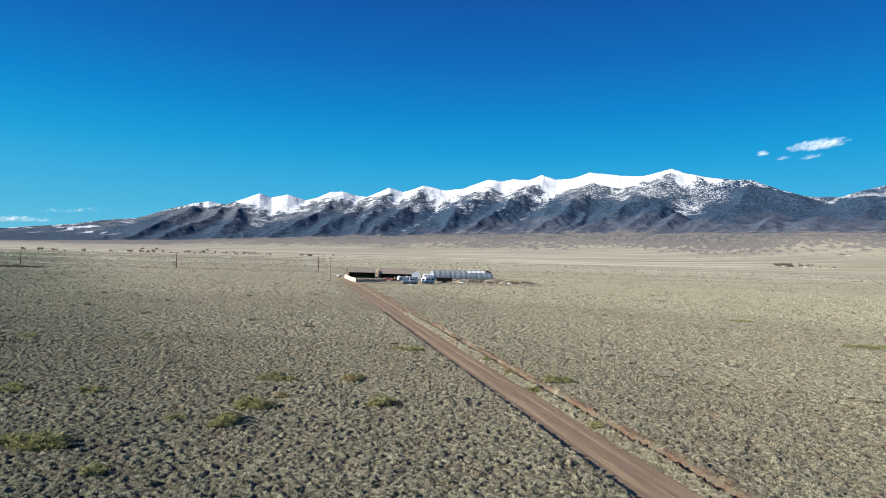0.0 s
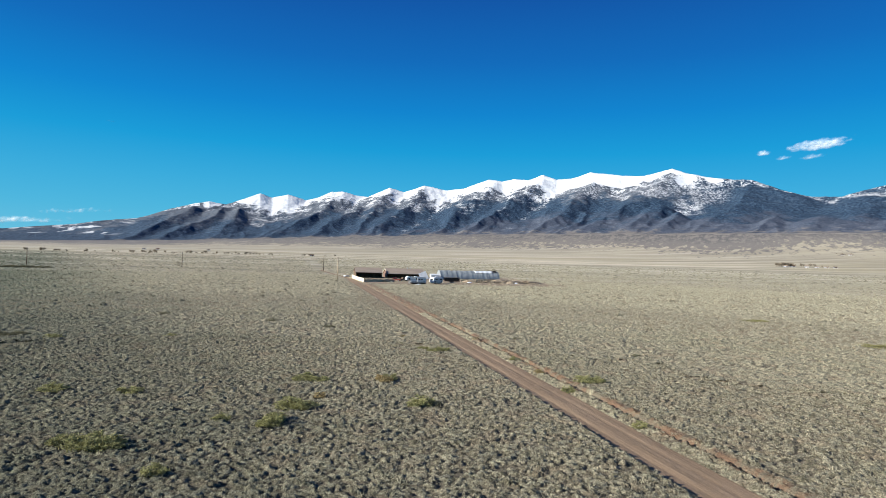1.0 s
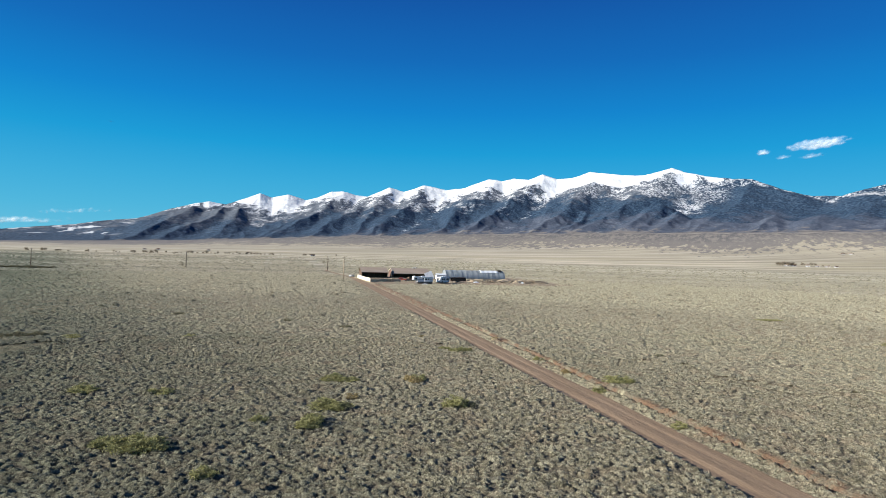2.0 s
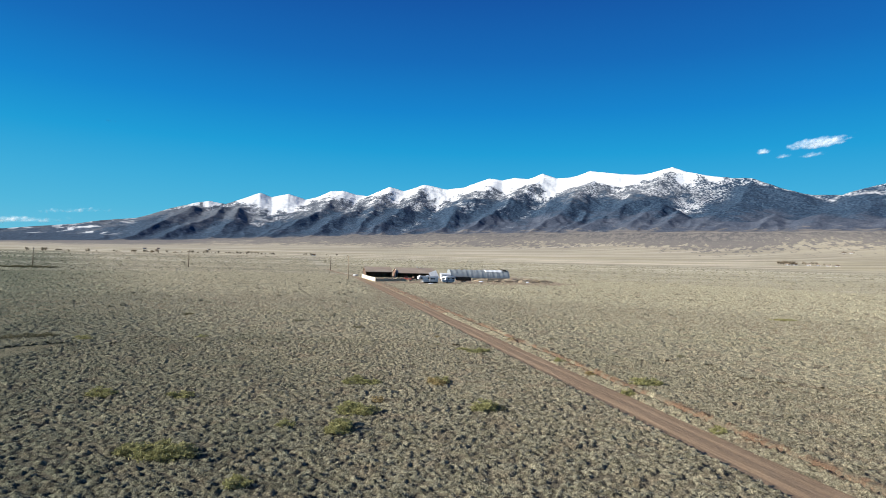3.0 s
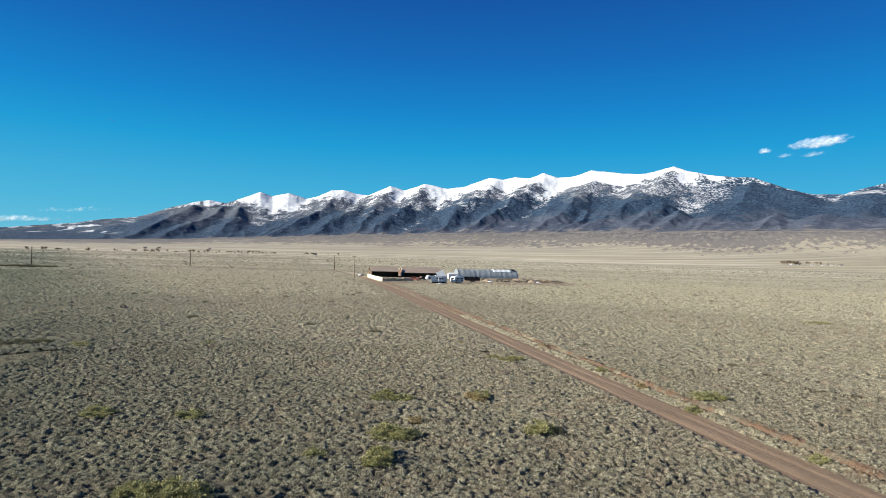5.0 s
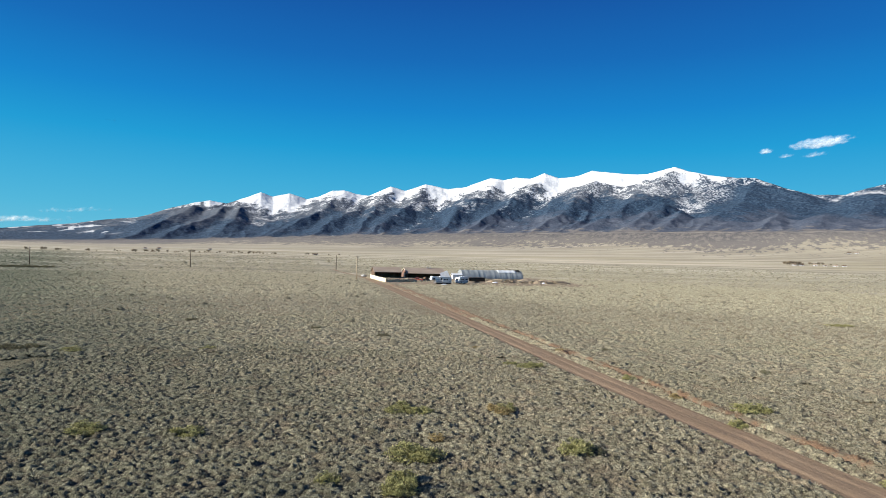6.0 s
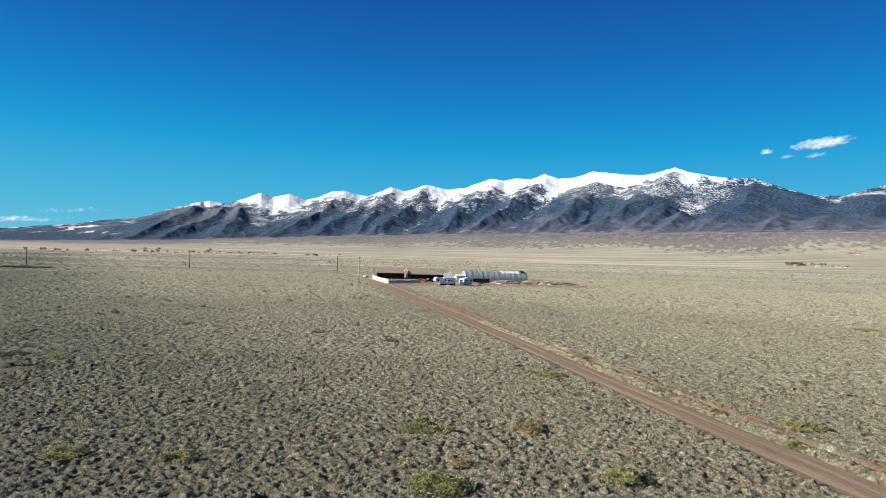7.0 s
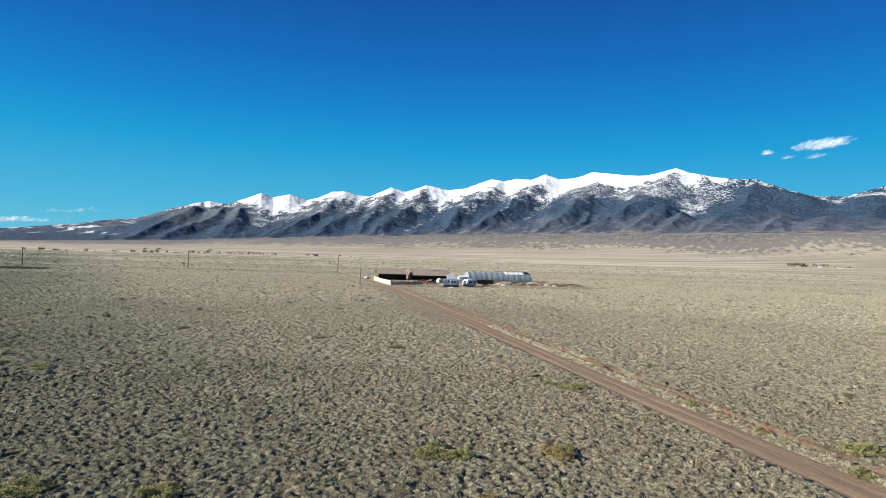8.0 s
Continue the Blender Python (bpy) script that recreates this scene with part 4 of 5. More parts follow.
# ---- barns ----
def barn(x0, x1, front, back, eave, ridge, posts, label, gable=None, vents=()):
    """A long low barn along x, with an open front of posts under a sheet roof."""
    cx, depth, long = (x0 + x1) / 2, back - front, x1 - x0
    ob = thing("barn", cx, (front + back) / 2, label=label, category="barn", group="barns of the farmstead")
    h, d = long / 2, depth / 2
    slope = (ridge - eave) / d
    part("back_wall", box((-h, d - 0.15, 0), (h, d, eave)), M_BROWN, ob)
    part("dividing_wall", box((-h + 0.15, 0.4, 0), (h - 0.15, 0.52, eave + 0.6)), M_BROWN, ob)
    for s, m in ((-1, gable or M_BROWN), (1, M_BROWN)):
        a, b = sorted((s * h, s * (h - 0.15)))
        wall = part("gable_wall", prism([(-d + 0.02, 0), (d - 0.16, 0), (d - 0.16, eave), (0, ridge - 0.1), (-d + 0.02, eave)], a, b), m, ob, "brown board gable wall" if m is M_RED else "")
        if s < 0 and gable is M_RED:
            door = part("door", box((-h - 0.06, -2.6, 0.05), (-h - 0.002, -1.0, 2.3), 0.01), M_WHITE, wall, "white door")
            part("trim_board", prism([(-d - 0.1, eave - 0.12), (0, ridge - 0.15), (d + 0.1, eave - 0.12), (d + 0.1, eave + 0.1), (0, ridge + 0.08), (-d - 0.1, eave + 0.1)], -h - 0.42, -h - 0.36), M_CREAM, wall, "cream rake board")
    for s in (-1, 1):
        over = 0.45
        y1, z1 = s * (d + over), eave - slope * over
        prof = [(0, ridge + 0.03), (y1, z1 + 0.03), (y1, z1 + 0.15), (0, ridge + 0.15)]
        roof = part("roof", prism(prof, -h - 0.35, h + 0.35), M_ROOF, ob)
        n = int(long / 1.1)
        if s < 0:
            for i in range(n + 1):
                u = -h - 0.3 + (long + 0.6) * i / n
                part("roof_rib", prism([(0, ridge + 0.15), (y1, z1 + 0.15), (y1, z1 + 0.19), (0, ridge + 0.19)], u - 0.03, u + 0.03), M_ROOF, roof)
    part("ridge_cap", prism([(-0.25, ridge + 0.13), (0, ridge + 0.2), (0.25, ridge + 0.13), (0, ridge + 0.26)], -h - 0.36, h + 0.36), M_ROOF, ob)
    part("front_beam", box((-h, -d, eave - 0.28), (h, -d + 0.16, eave - 0.02)), M_BROWN, ob)
    for i in range(posts):
        u = -h + 0.1 + (long - 0.2) * i / (posts - 1)
        part("post", box((u - 0.09, -d, 0), (u + 0.09, -d + 0.16, eave - 0.28)), M_BROWN, ob)
    for u in vents:
        bm = bar((u, -0.6, ridge - 0.35), (u, -0.6, ridge + 0.4), 0.18)
        bmesh.ops.create_uvsphere(bm, u_segments=12, v_segments=8, radius=0.32, matrix=pose(u, -0.6, ridge + 0.6))
        part("roof_vent", bm, M_STEEL, ob, "galvanised round roof vent", True)
    return ob


barn(26.8, 40.7, 306, 319, 3.0, 5.2, 5, "long low barn with a brown sheet roof and dark open front")
barn(44.3, 65.0, 309, 326, 2.5, 5.0, 6, "wide low barn with brown sheet roof and reddish-brown gable wall", M_RED, (2.0, 3.6))


# ---- fence of the yard ----
def fence_run(pts, tall, material, label, step=2.4, ragged=0.0):
    ob = thing("yard_fence", *pts[0], label=label, category="fence")
    r = random.Random(len(pts) + int(tall * 10))
    origin = Vector((pts[0][0], pts[0][1], land_at(*pts[0])))
    for a, b in zip(pts, pts[1:]):
        a, b = Vector((*a, 0)), Vector((*b, 0))
        n = max(1, round((b - a).length / step))
        for i in range(n):
            p, q = a.lerp(b, i / n), a.lerp(b, (i + 1) / n)
            ang = math.degrees(math.atan2(q.y - p.y, q.x - p.x))
            long = (q - p).length
            h = tall + r.uniform(-ragged, ragged)
            z = land_at(p.x, p.y) - origin.z
            m = pose(p.x - origin.x, p.y - origin.y, z, 0, 0, ang)
            panel = part("panel", slab(bmesh.new(), (0.07, -0.03, 0.02), (long - 0.07, 0.03, h), 0.008, m), material, ob)
            part("cap_rail", slab(bmesh.new(), (0.0, -0.06, h), (long, 0.06, h + 0.06), 0.01, m), material, panel)
            part("post", slab(bmesh.new(), (-0.07, -0.07, 0), (0.07, 0.07, tall + 0.12), 0.01, m), material, ob)
    return ob


fence_run([(24.6, 305.5), (26.3, 265.0)], 1.75, M_CREAM, "cream painted board fence beside the dirt road")
fence_run([(26.5, 264.9), (33.5, 267.2), (41.5, 270.0)], 1.25, M_TIMBER, "weathered timber yard fence of uneven boards", 0.7, 0.3)
fence_run([(78.0, 281.5), (96.0, 282.5)], 0.95, M_TIMBER, "low weathered timber fence in front of the hoop house", 2.2, 0.15)


# ---- hoop house ----
def hoop_house(x0, x1, y, radius, tall):
    long = x1 - x0
    ob = thing("hoop_house", (x0 + x1) / 2, y, label="long hoop house under a silver tarp with ribs showing", category="hoop house")
    h = long / 2

    def arch(k, extra=0.0):
        a = math.pi * k / 24
        return (-math.cos(a) * (radius + extra), math.sin(a) ** 0.8 * (tall + extra))

    def skin(u0, u1, k0, k1, extra, sag):
        nu = max(2, int((u1 - u0) / 0.5))
        us, ks = np.linspace(u0, u1, nu), np.arange(k0, k1 + 1)
        out = []
        for k in ks:
            yy, zz = arch(k, extra)
            out.append(np.stack([us, np.full(nu, yy), np.full(nu, zz)], -1))
        v = np.array(out)
        dip = sag * (np.abs(np.sin((v[..., 0] + h) / 3.0 * np.pi)) + 0.4 * field(v[..., 0] / 1.3, v[..., 1] / 1.2, 61))
        v[..., 2] -= dip * (v[..., 2] / tall)
        v[..., 1] *= 1 - dip * 0.5 / radius
        bm = bmesh.new()
        me = sheet("skin", v.reshape(-1, 3), grid_faces(len(ks), nu))
        bm.from_mesh(me)
        bpy.data.meshes.remove(me)
        bmesh.ops.recalc_face_normals(bm, faces=bm.faces)
        bmesh.ops.solidify(bm, geom=bm.faces[:], thickness=0.03)
        return bm
    cover = part("cover", skin(-h, h, 0, 24, 0.0, 0.2), M_TARP, ob, shade=True)
    part("patch_tarp", skin(h - 14.0, h - 3.4, 6, 13, 0.12, 0.14), M_TARP_NEW, cover, "pale newer tarp laid over the top", True)
    part("roof_flap", skin(h - 3.3, h - 1.2, 7, 14, 0.35, 0.02), M_DARK, cover, "dark open vent flap")
    n = 12
    for i in range(n + 1):
        u = -h + long * i / n + (0.9 * math.sin(i * 2.3) if 0 < i < n else 0)
        bm = bmesh.new()
        for k in range(0, 24, 2):
            (ya, za), (yb, zb) = arch(k, 0.05), arch(k + 2, 0.05)
            rod(bm, (u, ya, za), (u, yb, zb), 0.035, sides=6)
        part("rib", bm, M_STEEL, ob)
    for s in (-1, 1):
        prof = [arch(k, -0.12) for k in range(25)]
        a, b = sorted((s * (h - 0.1), s * (h - 0.02)))
        part("end_wall", prism(prof, a, b), M_TARP, ob)
    for s in (-1, 1):
        part("base_board", box((-h, s * radius - 0.08, 0), (h, s * radius + 0.08, 0.5), 0.01), M_TIMBER, ob)
    for u, w in ((-14.5, 2.2), (-10.5, 1.6), (-3.0, 1.8), (4.0, 2.4)):
        bm = bmesh.new()
        slab(bm, (u, -0.7, tall + 0.02), (u + w, 0.5, tall + 0.2), 0.05)
        part("roof_weight", bm, M_TIMBER, ob, "timber laid on the roof to hold the tarp")
    return ob


hoop_house(73.0, 107.2, 309.5, 5.0, 5.0)


# ---- trailers ----
def wheel_under(parent, x, y, r=0.36, wide=0.22):
    w = part("wheel", bar((x, y - wide / 2, r), (x, y + wide / 2, r), r, sides=20), M_RUBBER, parent, shade=False)
    part("rim", bar((x, y - wide / 2 - 0.012, r), (x, y + wide / 2 + 0.012, r), r * 0.55, sides=14), M_STEEL, w)


def travel_trailer(x, y, turn, long, label):
    ob = thing("travel_trailer", x, y, turn, label=label, category="camper trailer", group="parked camper trailers")
    h, w = long / 2, 1.22
    prof = [(-h + 0.35, 0.62), (h - 0.1, 0.62), (h, 0.9), (h, 2.75), (h - 0.35, 3.12), (-h + 0.9, 3.12), (-h + 0.3, 2.6), (-h, 1.7), (-h + 0.05, 1.0)]
    bm = prism(prof, -w, w)
    bmesh.ops.transform(bm, matrix=Matrix(((0, 1, 0, 0), (-1, 0, 0, 0), (0, 0, 1, 0), (0, 0, 0, 1))), verts=bm.verts)
    bmesh.ops.bevel(bm, geom=bm.edges[:], offset=0.09, segments=3, affect="EDGES", profile=0.5)
    body = part("body", bm, M_WHITE, ob)
    part("stripe", box((-h + 0.5, -w - 0.012, 1.15), (h - 0.4, -w + 0.02, 1.4), 0.004), M_TRIM, body, "dark side stripe")
    part("front_window", slab(bmesh.new(), (-0.02, -0.8, -0.35), (0.02, 0.8, 0.35), 0.0, pose(-h + 0.13, 0, 2.14, 0, 20, 0)), M_GLASS, body)
    for u in (-h + 1.4, h - 1.0):
        part("vent_louvre", box((u, -w - 0.025, 0.75), (u + 0.6, -w + 0.02, 1.1), 0.005), M_RUBBER, body)
    for u, wd in ((-h + 1.5, 1.1), (-0.6, 0.7), (1.3, 1.0), (h - 1.3, 0.9)):
        win = part("window", box((u, -w - 0.02, 1.7), (u + wd, -w + 0.02, 2.4), 0.01), M_GLASS, body)
        part("frame", box((u - 0.06, -w - 0.01, 1.64), (u + wd + 0.06, -w + 0.015, 2.46), 0.005), M_GREYPANEL, win)
    door = part("door", box((0.35, -w - 0.02, 0.75), (1.05, -w + 0.02, 2.65), 0.01), M_GREYPANEL, body, "grey entry door")
    part("door_handle", box((0.92, -w - 0.06, 1.6), (0.98, -w - 0.021, 1.75), 0.005), M_STEEL, door)
    part("awning_roll", bar((-h + 1.4, -w - 0.1, 2.9), (h - 0.8, -w - 0.1, 2.9), 0.09), M_GREYPANEL, ob)
    for u in (-1.5, 1.4):
        part("roof_vent", box((u, -0.25, 3.08), (u + 0.5, 0.25, 3.3), 0.03), M_GREYPANEL, ob)
    part("air_conditioner", box((-0.4, -0.4, 3.08), (0.5, 0.4, 3.42), 0.08), M_WHITE, ob)
    part("frame_rail", box((-h - 0.2, -0.9, 0.42), (h - 0.2, 0.9, 0.6), 0.01), M_RUBBER, ob)
    part("tow_bar", bar((-h - 1.1, 0, 0.5), (-h + 0.3, 0.5, 0.5), 0.05), M_STEEL, ob)
    for u in (0.2, 1.05):
        for s in (-1, 1):
            wheel_under(ob, u, s * 1.05)
    part("support_jack", bar((-h + 0.5, 0, 0), (-h + 0.5, 0, 0.6), 0.05), M_STEEL, ob)
    return ob


def fifth_wheel(x, y, turn, long, label):
    ob = thing("fifth_wheel_trailer", x, y, turn, label=label, category="camper trailer", group="parked camper trailers")
    h, w = long / 2, 1.22
    prof = [(-h + 2.2, 0.65), (h - 0.1, 0.65), (h, 0.9), (h, 3.0), (h - 0.3, 3.2), (-h + 2.4, 3.2), (-h + 1.0, 3.45), (-h + 0.25, 3.1), (-h, 2.3), (-h + 0.1, 1.75), (-h + 2.1, 1.7)]
    bm = prism(prof, -w, w)
    bmesh.ops.transform(bm, matrix=Matrix(((0, 1, 0, 0), (-1, 0, 0, 0), (0, 0, 1, 0), (0, 0, 0, 1))), verts=bm.verts)
    bmesh.ops.bevel(bm, geom=bm.edges[:], offset=0.07, segments=2, affect="EDGES", profile=0.5)
    body = part("body", bm, M_WHITE, ob)
    part("lower_panel", box((-h + 2.4, -w - 0.015, 0.75), (h - 0.3, -w + 0.02, 1.35), 0.01), M_GREYPANEL, body, "grey lower side panel")
    part("stripe", box((-h + 0.5, -w - 0.02, 1.85), (h - 0.3, -w + 0.02, 1.97), 0.004), M_TRIM, body, "dark side stripe")
    part("slide_out", box((-h + 5.1, -w - 0.5, 1.0), (-h + 7.9, -w + 0.05, 2.75), 0.05), M_WHITE, body, "white slide-out bay")
    part("slide_window", box((-h + 5.5, -w - 0.53, 1.75), (-h + 6.4, -w - 0.49, 2.4), 0.01), M_GLASS, body)
    part("slide_window", box((-h + 6.8, -w - 0.53, 1.75), (-h + 7.5, -w - 0.49, 2.4), 0.01), M_GLASS, body)
    part("air_conditioner", box((-0.5, -0.4, 3.16), (0.5, 0.4, 3.5), 0.08), M_WHITE, ob)
    part("awning_roll", bar((-h + 2.6, -w - 0.1, 3.0), (h - 0.5, -w - 0.1, 3.0), 0.09), M_GREYPANEL, ob)
    # added black strip: the shade below the floor, given as colour
    part("underside_shade", box((-h + 2.3, -w + 0.1, 0.05), (h - 0.2, -w + 0.16, 0.66)), M_RUBBER, ob, "black strip standing in for shade under the floor")
    for u, wd in ((-h + 0.8, 0.9), (-0.3, 0.8), (1.5, 1.0)):
        win = part("window", box((u, -w - 0.02, 2.0), (u + wd, -w + 0.02, 2.6), 0.01), M_GLASS, body)
        part("frame", box((u - 0.06, -w - 0.01, 1.94), (u + wd + 0.06, -w + 0.015, 2.66), 0.005), M_GREYPANEL, win)
    part("door", box((0.7, -w - 0.022, 0.8), (1.35, -w + 0.02, 2.7), 0.01), M_GREYPANEL, body)
    part("frame_rail", box((-h + 2.2, -0.9, 0.45), (h - 0.2, 0.9, 0.62), 0.01), M_RUBBER, ob)
    for s in (-0.7, 0.7):
        part("support_leg", bar((-h + 1.6, s, 0), (-h + 1.6, s, 1.75), 0.07), M_STEEL, ob)
    for u in (0.9, 1.75):
        for s in (-1, 1):
            wheel_under(ob, u, s * 1.05)
    return ob


fifth_wheel(48.9, 256.0, 8, 9.4, "long white camper trailer with raised front, parked in the yard")
travel_trailer(59.4, 259.5, 38, 7.0, "white and grey camper trailer with dark windows, parked")


# ---- yard things ----
def pickup_truck(x, y, turn, paint, label):
    ob = thing("pickup_truck", x, y, turn, label=label, category="truck", group="old vehicles in the yard")
    prof = [(-2.6, 0.5), (2.6, 0.5), (2.65, 0.95), (2.5, 1.1), (1.2, 1.15), (0.75, 1.8), (-0.6, 1.85), (-0.75, 1.15), (-2.65, 1.12)]
    bm = prism(prof, -0.92, 0.92)
    bmesh.ops.transform(bm, matrix=Matrix(((0, 1, 0, 0), (-1, 0, 0, 0), (0, 0, 1, 0), (0, 0, 0, 1))), verts=bm.verts)
    bmesh.ops.bevel(bm, geom=bm.edges[:], offset=0.06, segments=2, affect="EDGES", profile=0.5)
    body = part("body", bm, paint, ob)
    for s in (-1, 1):
        y0, y1 = sorted((s * 0.91, s * 0.935))
        part("side_window", box((-0.5, y0, 1.25), (0.65, y1, 1.7), 0.005), M_GLASS, body)
    part("windscreen", slab(bmesh.new(), (-0.02, -0.78, 0.05), (0.02, 0.78, 0.62), 0.0, pose(1.12, 0, 1.16, 0, -34, 0)), M_GLASS, body)
    for s in (-0.65, 0.65):
        part("headlight", bar((2.6, s, 0.85), (2.7, s, 0.85), 0.1), M_CERAMIC, body)
    for u in (-1.7, 1.75):
        for s in (-0.82, 0.82):
            wheel_under(ob, u, s, 0.38, 0.24)
    return ob


pickup_truck(43.0, 276.5, 160, M_REDPAINT, "old dark red pickup truck parked before the barn")
pickup_truck(47.8, 281.0, 20, M_BROWN, "rusted brown pickup truck parked before the barn")
pickup_truck(56.2, 287.0, 5, M_GREYPANEL, "grey pickup truck parked behind the campers")


def flatbed_trailer(x, y, turn):
    ob = thing("flatbed_trailer", x, y, turn, label="dark stock trailer with open slatted sides in the yard", category="trailer")
    part("deck", box((-3.6, -1.15, 0.7), (3.6, 1.15, 0.85), 0.02), M_BROWN, ob)
    part("roof", box((-3.7, -1.25, 2.5), (3.7, 1.25, 2.6), 0.02), M_BROWN, ob)
    for s in (-1, 1):
        for i in range(7):
            u = -3.5 + 7.0 * i / 6
            part("upright", box((u - 0.05, s * 1.1 - 0.05, 0.85), (u + 0.05, s * 1.1 + 0.05, 2.5)), M_RUBBER, ob)
        for z in (1.0, 1.4, 1.8):
            part("slat", box((-3.5, s * 1.17 - 0.02, z), (3.5, s * 1.17 + 0.02, z + 0.18)), M_BROWN, ob)
        part("side_sheet", box((-3.5, s * 1.06 - 0.02, 0.85), (3.5, s * 1.06 + 0.02, 2.3)), M_RUBBER, ob)
    for u in (-0.5, 0.5):
        for s in (-1, 1):
            wheel_under(ob, u, s * 1.0)
    return ob


flatbed_trailer(69.8, 269.5, 4)


def leaning_panel(x, y):
    ob = thing("leaning_panel", x, y, label="tall white metal panel leaning on a timber frame", category="panel")
    m = pose(0, 0, 0.1, -24, -20, 8)
    face = part("sheet", slab(bmesh.new(), (-2.2, -0.04, 0), (2.2, 0.04, 4.4), 0.01, m), M_WHITE, ob)
    for s in (-2.0, -0.7, 0.7, 2.0):
        part("rib", slab(bmesh.new(), (s - 0.05, 0.045, 0), (s + 0.05, 0.1, 4.4), 0.005, m), M_STEEL, face)
    part("prop", bar((-1.8, 3.0, 0.0), (-1.6, 1.35, 2.8), 0.06), M_TIMBER, ob)
    part("prop", bar((1.0, 3.2, 0.0), (0.6, 1.6, 3.0), 0.06), M_TIMBER, ob)
    return ob


leaning_panel(62.6, 297.0)


def shed(x, y, turn, long, deep, tall):
    ob = thing("shed", x, y, turn, label="small white shed with a low pitched metal roof", category="shed")
    walls = part("walls", box((-long / 2, -deep / 2, 0), (long / 2, deep / 2, tall)), M_WHITE, ob)
    part("door", box((-0.5, -deep / 2 - 0.03, 0.02), (0.5, -deep / 2 - 0.002, 2.0)), M_GREYPANEL, walls)
    h = deep / 2 + 0.3
    part("roof", prism([(-h, tall - 0.05), (0, tall + 0.7), (h, tall - 0.05), (h, tall + 0.05), (0, tall + 0.8), (-h, tall + 0.05)], -long / 2 - 0.25, long / 2 + 0.25), M_TARP_NEW, ob)
    return ob


shed(69.3, 303.0, 0, 5.0, 3.6, 2.3)


def propane_tank(x, y, turn):
    ob = thing("propane_tank", x, y, turn, label="white propane tank on two feet beside the track", category="tank")
    bm = bar((-1.1, 0, 0.75), (1.1, 0, 0.75), 0.48, sides=20)
    for s in (-1.1, 1.1):
        bmesh.ops.create_uvsphere(bm, u_segments=16, v_segments=10, radius=0.478, matrix=pose(s, 0, 0.75))
    body = part("tank", bm, M_WHITE, ob, shade=True)
    part("valve_dome", bar((0, 0, 1.18), (0, 0, 1.36), 0.16), M_WHITE, body)
    for s in (-0.75, 0.75):
        part("foot", box((s - 0.1, -0.4, -0.02), (s + 0.1, 0.4, 0.34), 0.01), M_STEEL, ob)
    return ob


propane_tank(22.6, 317.5, 8)


def lumber_stack(x, y, turn, seed, rows=4, layers=4, long=4.0):
    r = random.Random(seed)
    ob = thing("lumber_stack", x, y, turn, label="stack of weathered lumber planks on the ground", category="lumber", group="lumber and scrap by the hoop house")
    for k in range(layers):
        for i in range(rows):
            a = r.uniform(-0.35, 0.35)
            y0 = -rows * 0.16 + i * 0.33 + r.uniform(-0.03, 0.03)
            part("plank", box((-long / 2 + a, y0, k * 0.17), (long / 2 + a, y0 + 0.27, k * 0.17 + 0.14), 0.01), M_TIMBER, ob)
    return ob


def log_pile(x, y, turn, seed, count=7, long=4.5):
    r = random.Random(seed)
    ob = thing("log_pile", x, y, turn, label="loose heap of bare grey logs", category="logs", group="lumber and scrap by the hoop house")
    for i in range(count):
        row = 0 if i < count * 0.6 else 1
        y0 = (i - count * 0.3 if row == 0 else i - count * 0.75) * 0.36
        rad = r.uniform(0.13, 0.2)
        a = r.uniform(-0.5, 0.5)
        part("log", bar((-long / 2 + a, y0 + r.uniform(-0.15, 0.15), rad + row * 0.3), (long / 2 + a, y0 + r.uniform(-0.15, 0.15), rad + row * 0.3 + r.uniform(0, 0.12)), rad, rad * 0.7, 8), M_POLE, ob)
    return ob


def pallet(x, y, turn, lean):
    ob = thing("pallet", x, y, turn, label="grey wooden pallet among the scrap", category="pallet", group="pallets")
    m = pose(0, 0, 0.02, lean, 0, 0)
    for i in range(6):
        part("board", slab(bmesh.new(), (-0.6 + i * 0.21, 0, 0.1), (-0.47 + i * 0.21, 1.0, 0.125), 0.0, m), M_TIMBER, ob)
    for j in range(3):
        part("runner", slab(bmesh.new(), (-0.6, j * 0.45, 0), (0.6, j * 0.45 + 0.09, 0.1), 0.0, m), M_TIMBER, ob)
    return ob


def brush_pile(x, y, long, deep, tall, seed):
    """Sticks, poles and broken boards thrown together."""
    r = random.Random(seed)
    ob = thing("brush_pile", x, y, label="tangled pile of dead branches, poles and broken boards", category="brush pile", group="lumber and scrap by the hoop house")
    for i in range(46):
        u, v = r.uniform(-1, 1), r.uniform(-1, 1)
        top = tall * max(0.15, 1 - u * u) * r.uniform(0.15, 1.0)
        a, dip, half = r.uniform(0, 6.283), r.uniform(-0.35, 0.35), r.uniform(0.6, 1.5)
        d = Vector((math.cos(a) * math.cos(dip), math.sin(a) * math.cos(dip) * 0.6, math.sin(dip))) * half
        c = Vector((u * long / 2, v * deep / 2, max(top, abs(d.z) + 0.08)))
        if i % 3:
            part("branch", bar(c - d, c + d, r.uniform(0.04, 0.09), 0.03, 6), (M_POLE, M_BARK)[i % 2], ob)
        else:
            part("board", slab(bmesh.new(), (-half, -0.14, -0.02), (half, 0.14, 0.02), 0.0, Matrix.Translation(c) @ d.to_track_quat("X", "Z").to_matrix().to_4x4()), (M_TIMBER, M_PALE_TIMBER, M_BROWN)[i // 3 % 3], ob)
    return ob


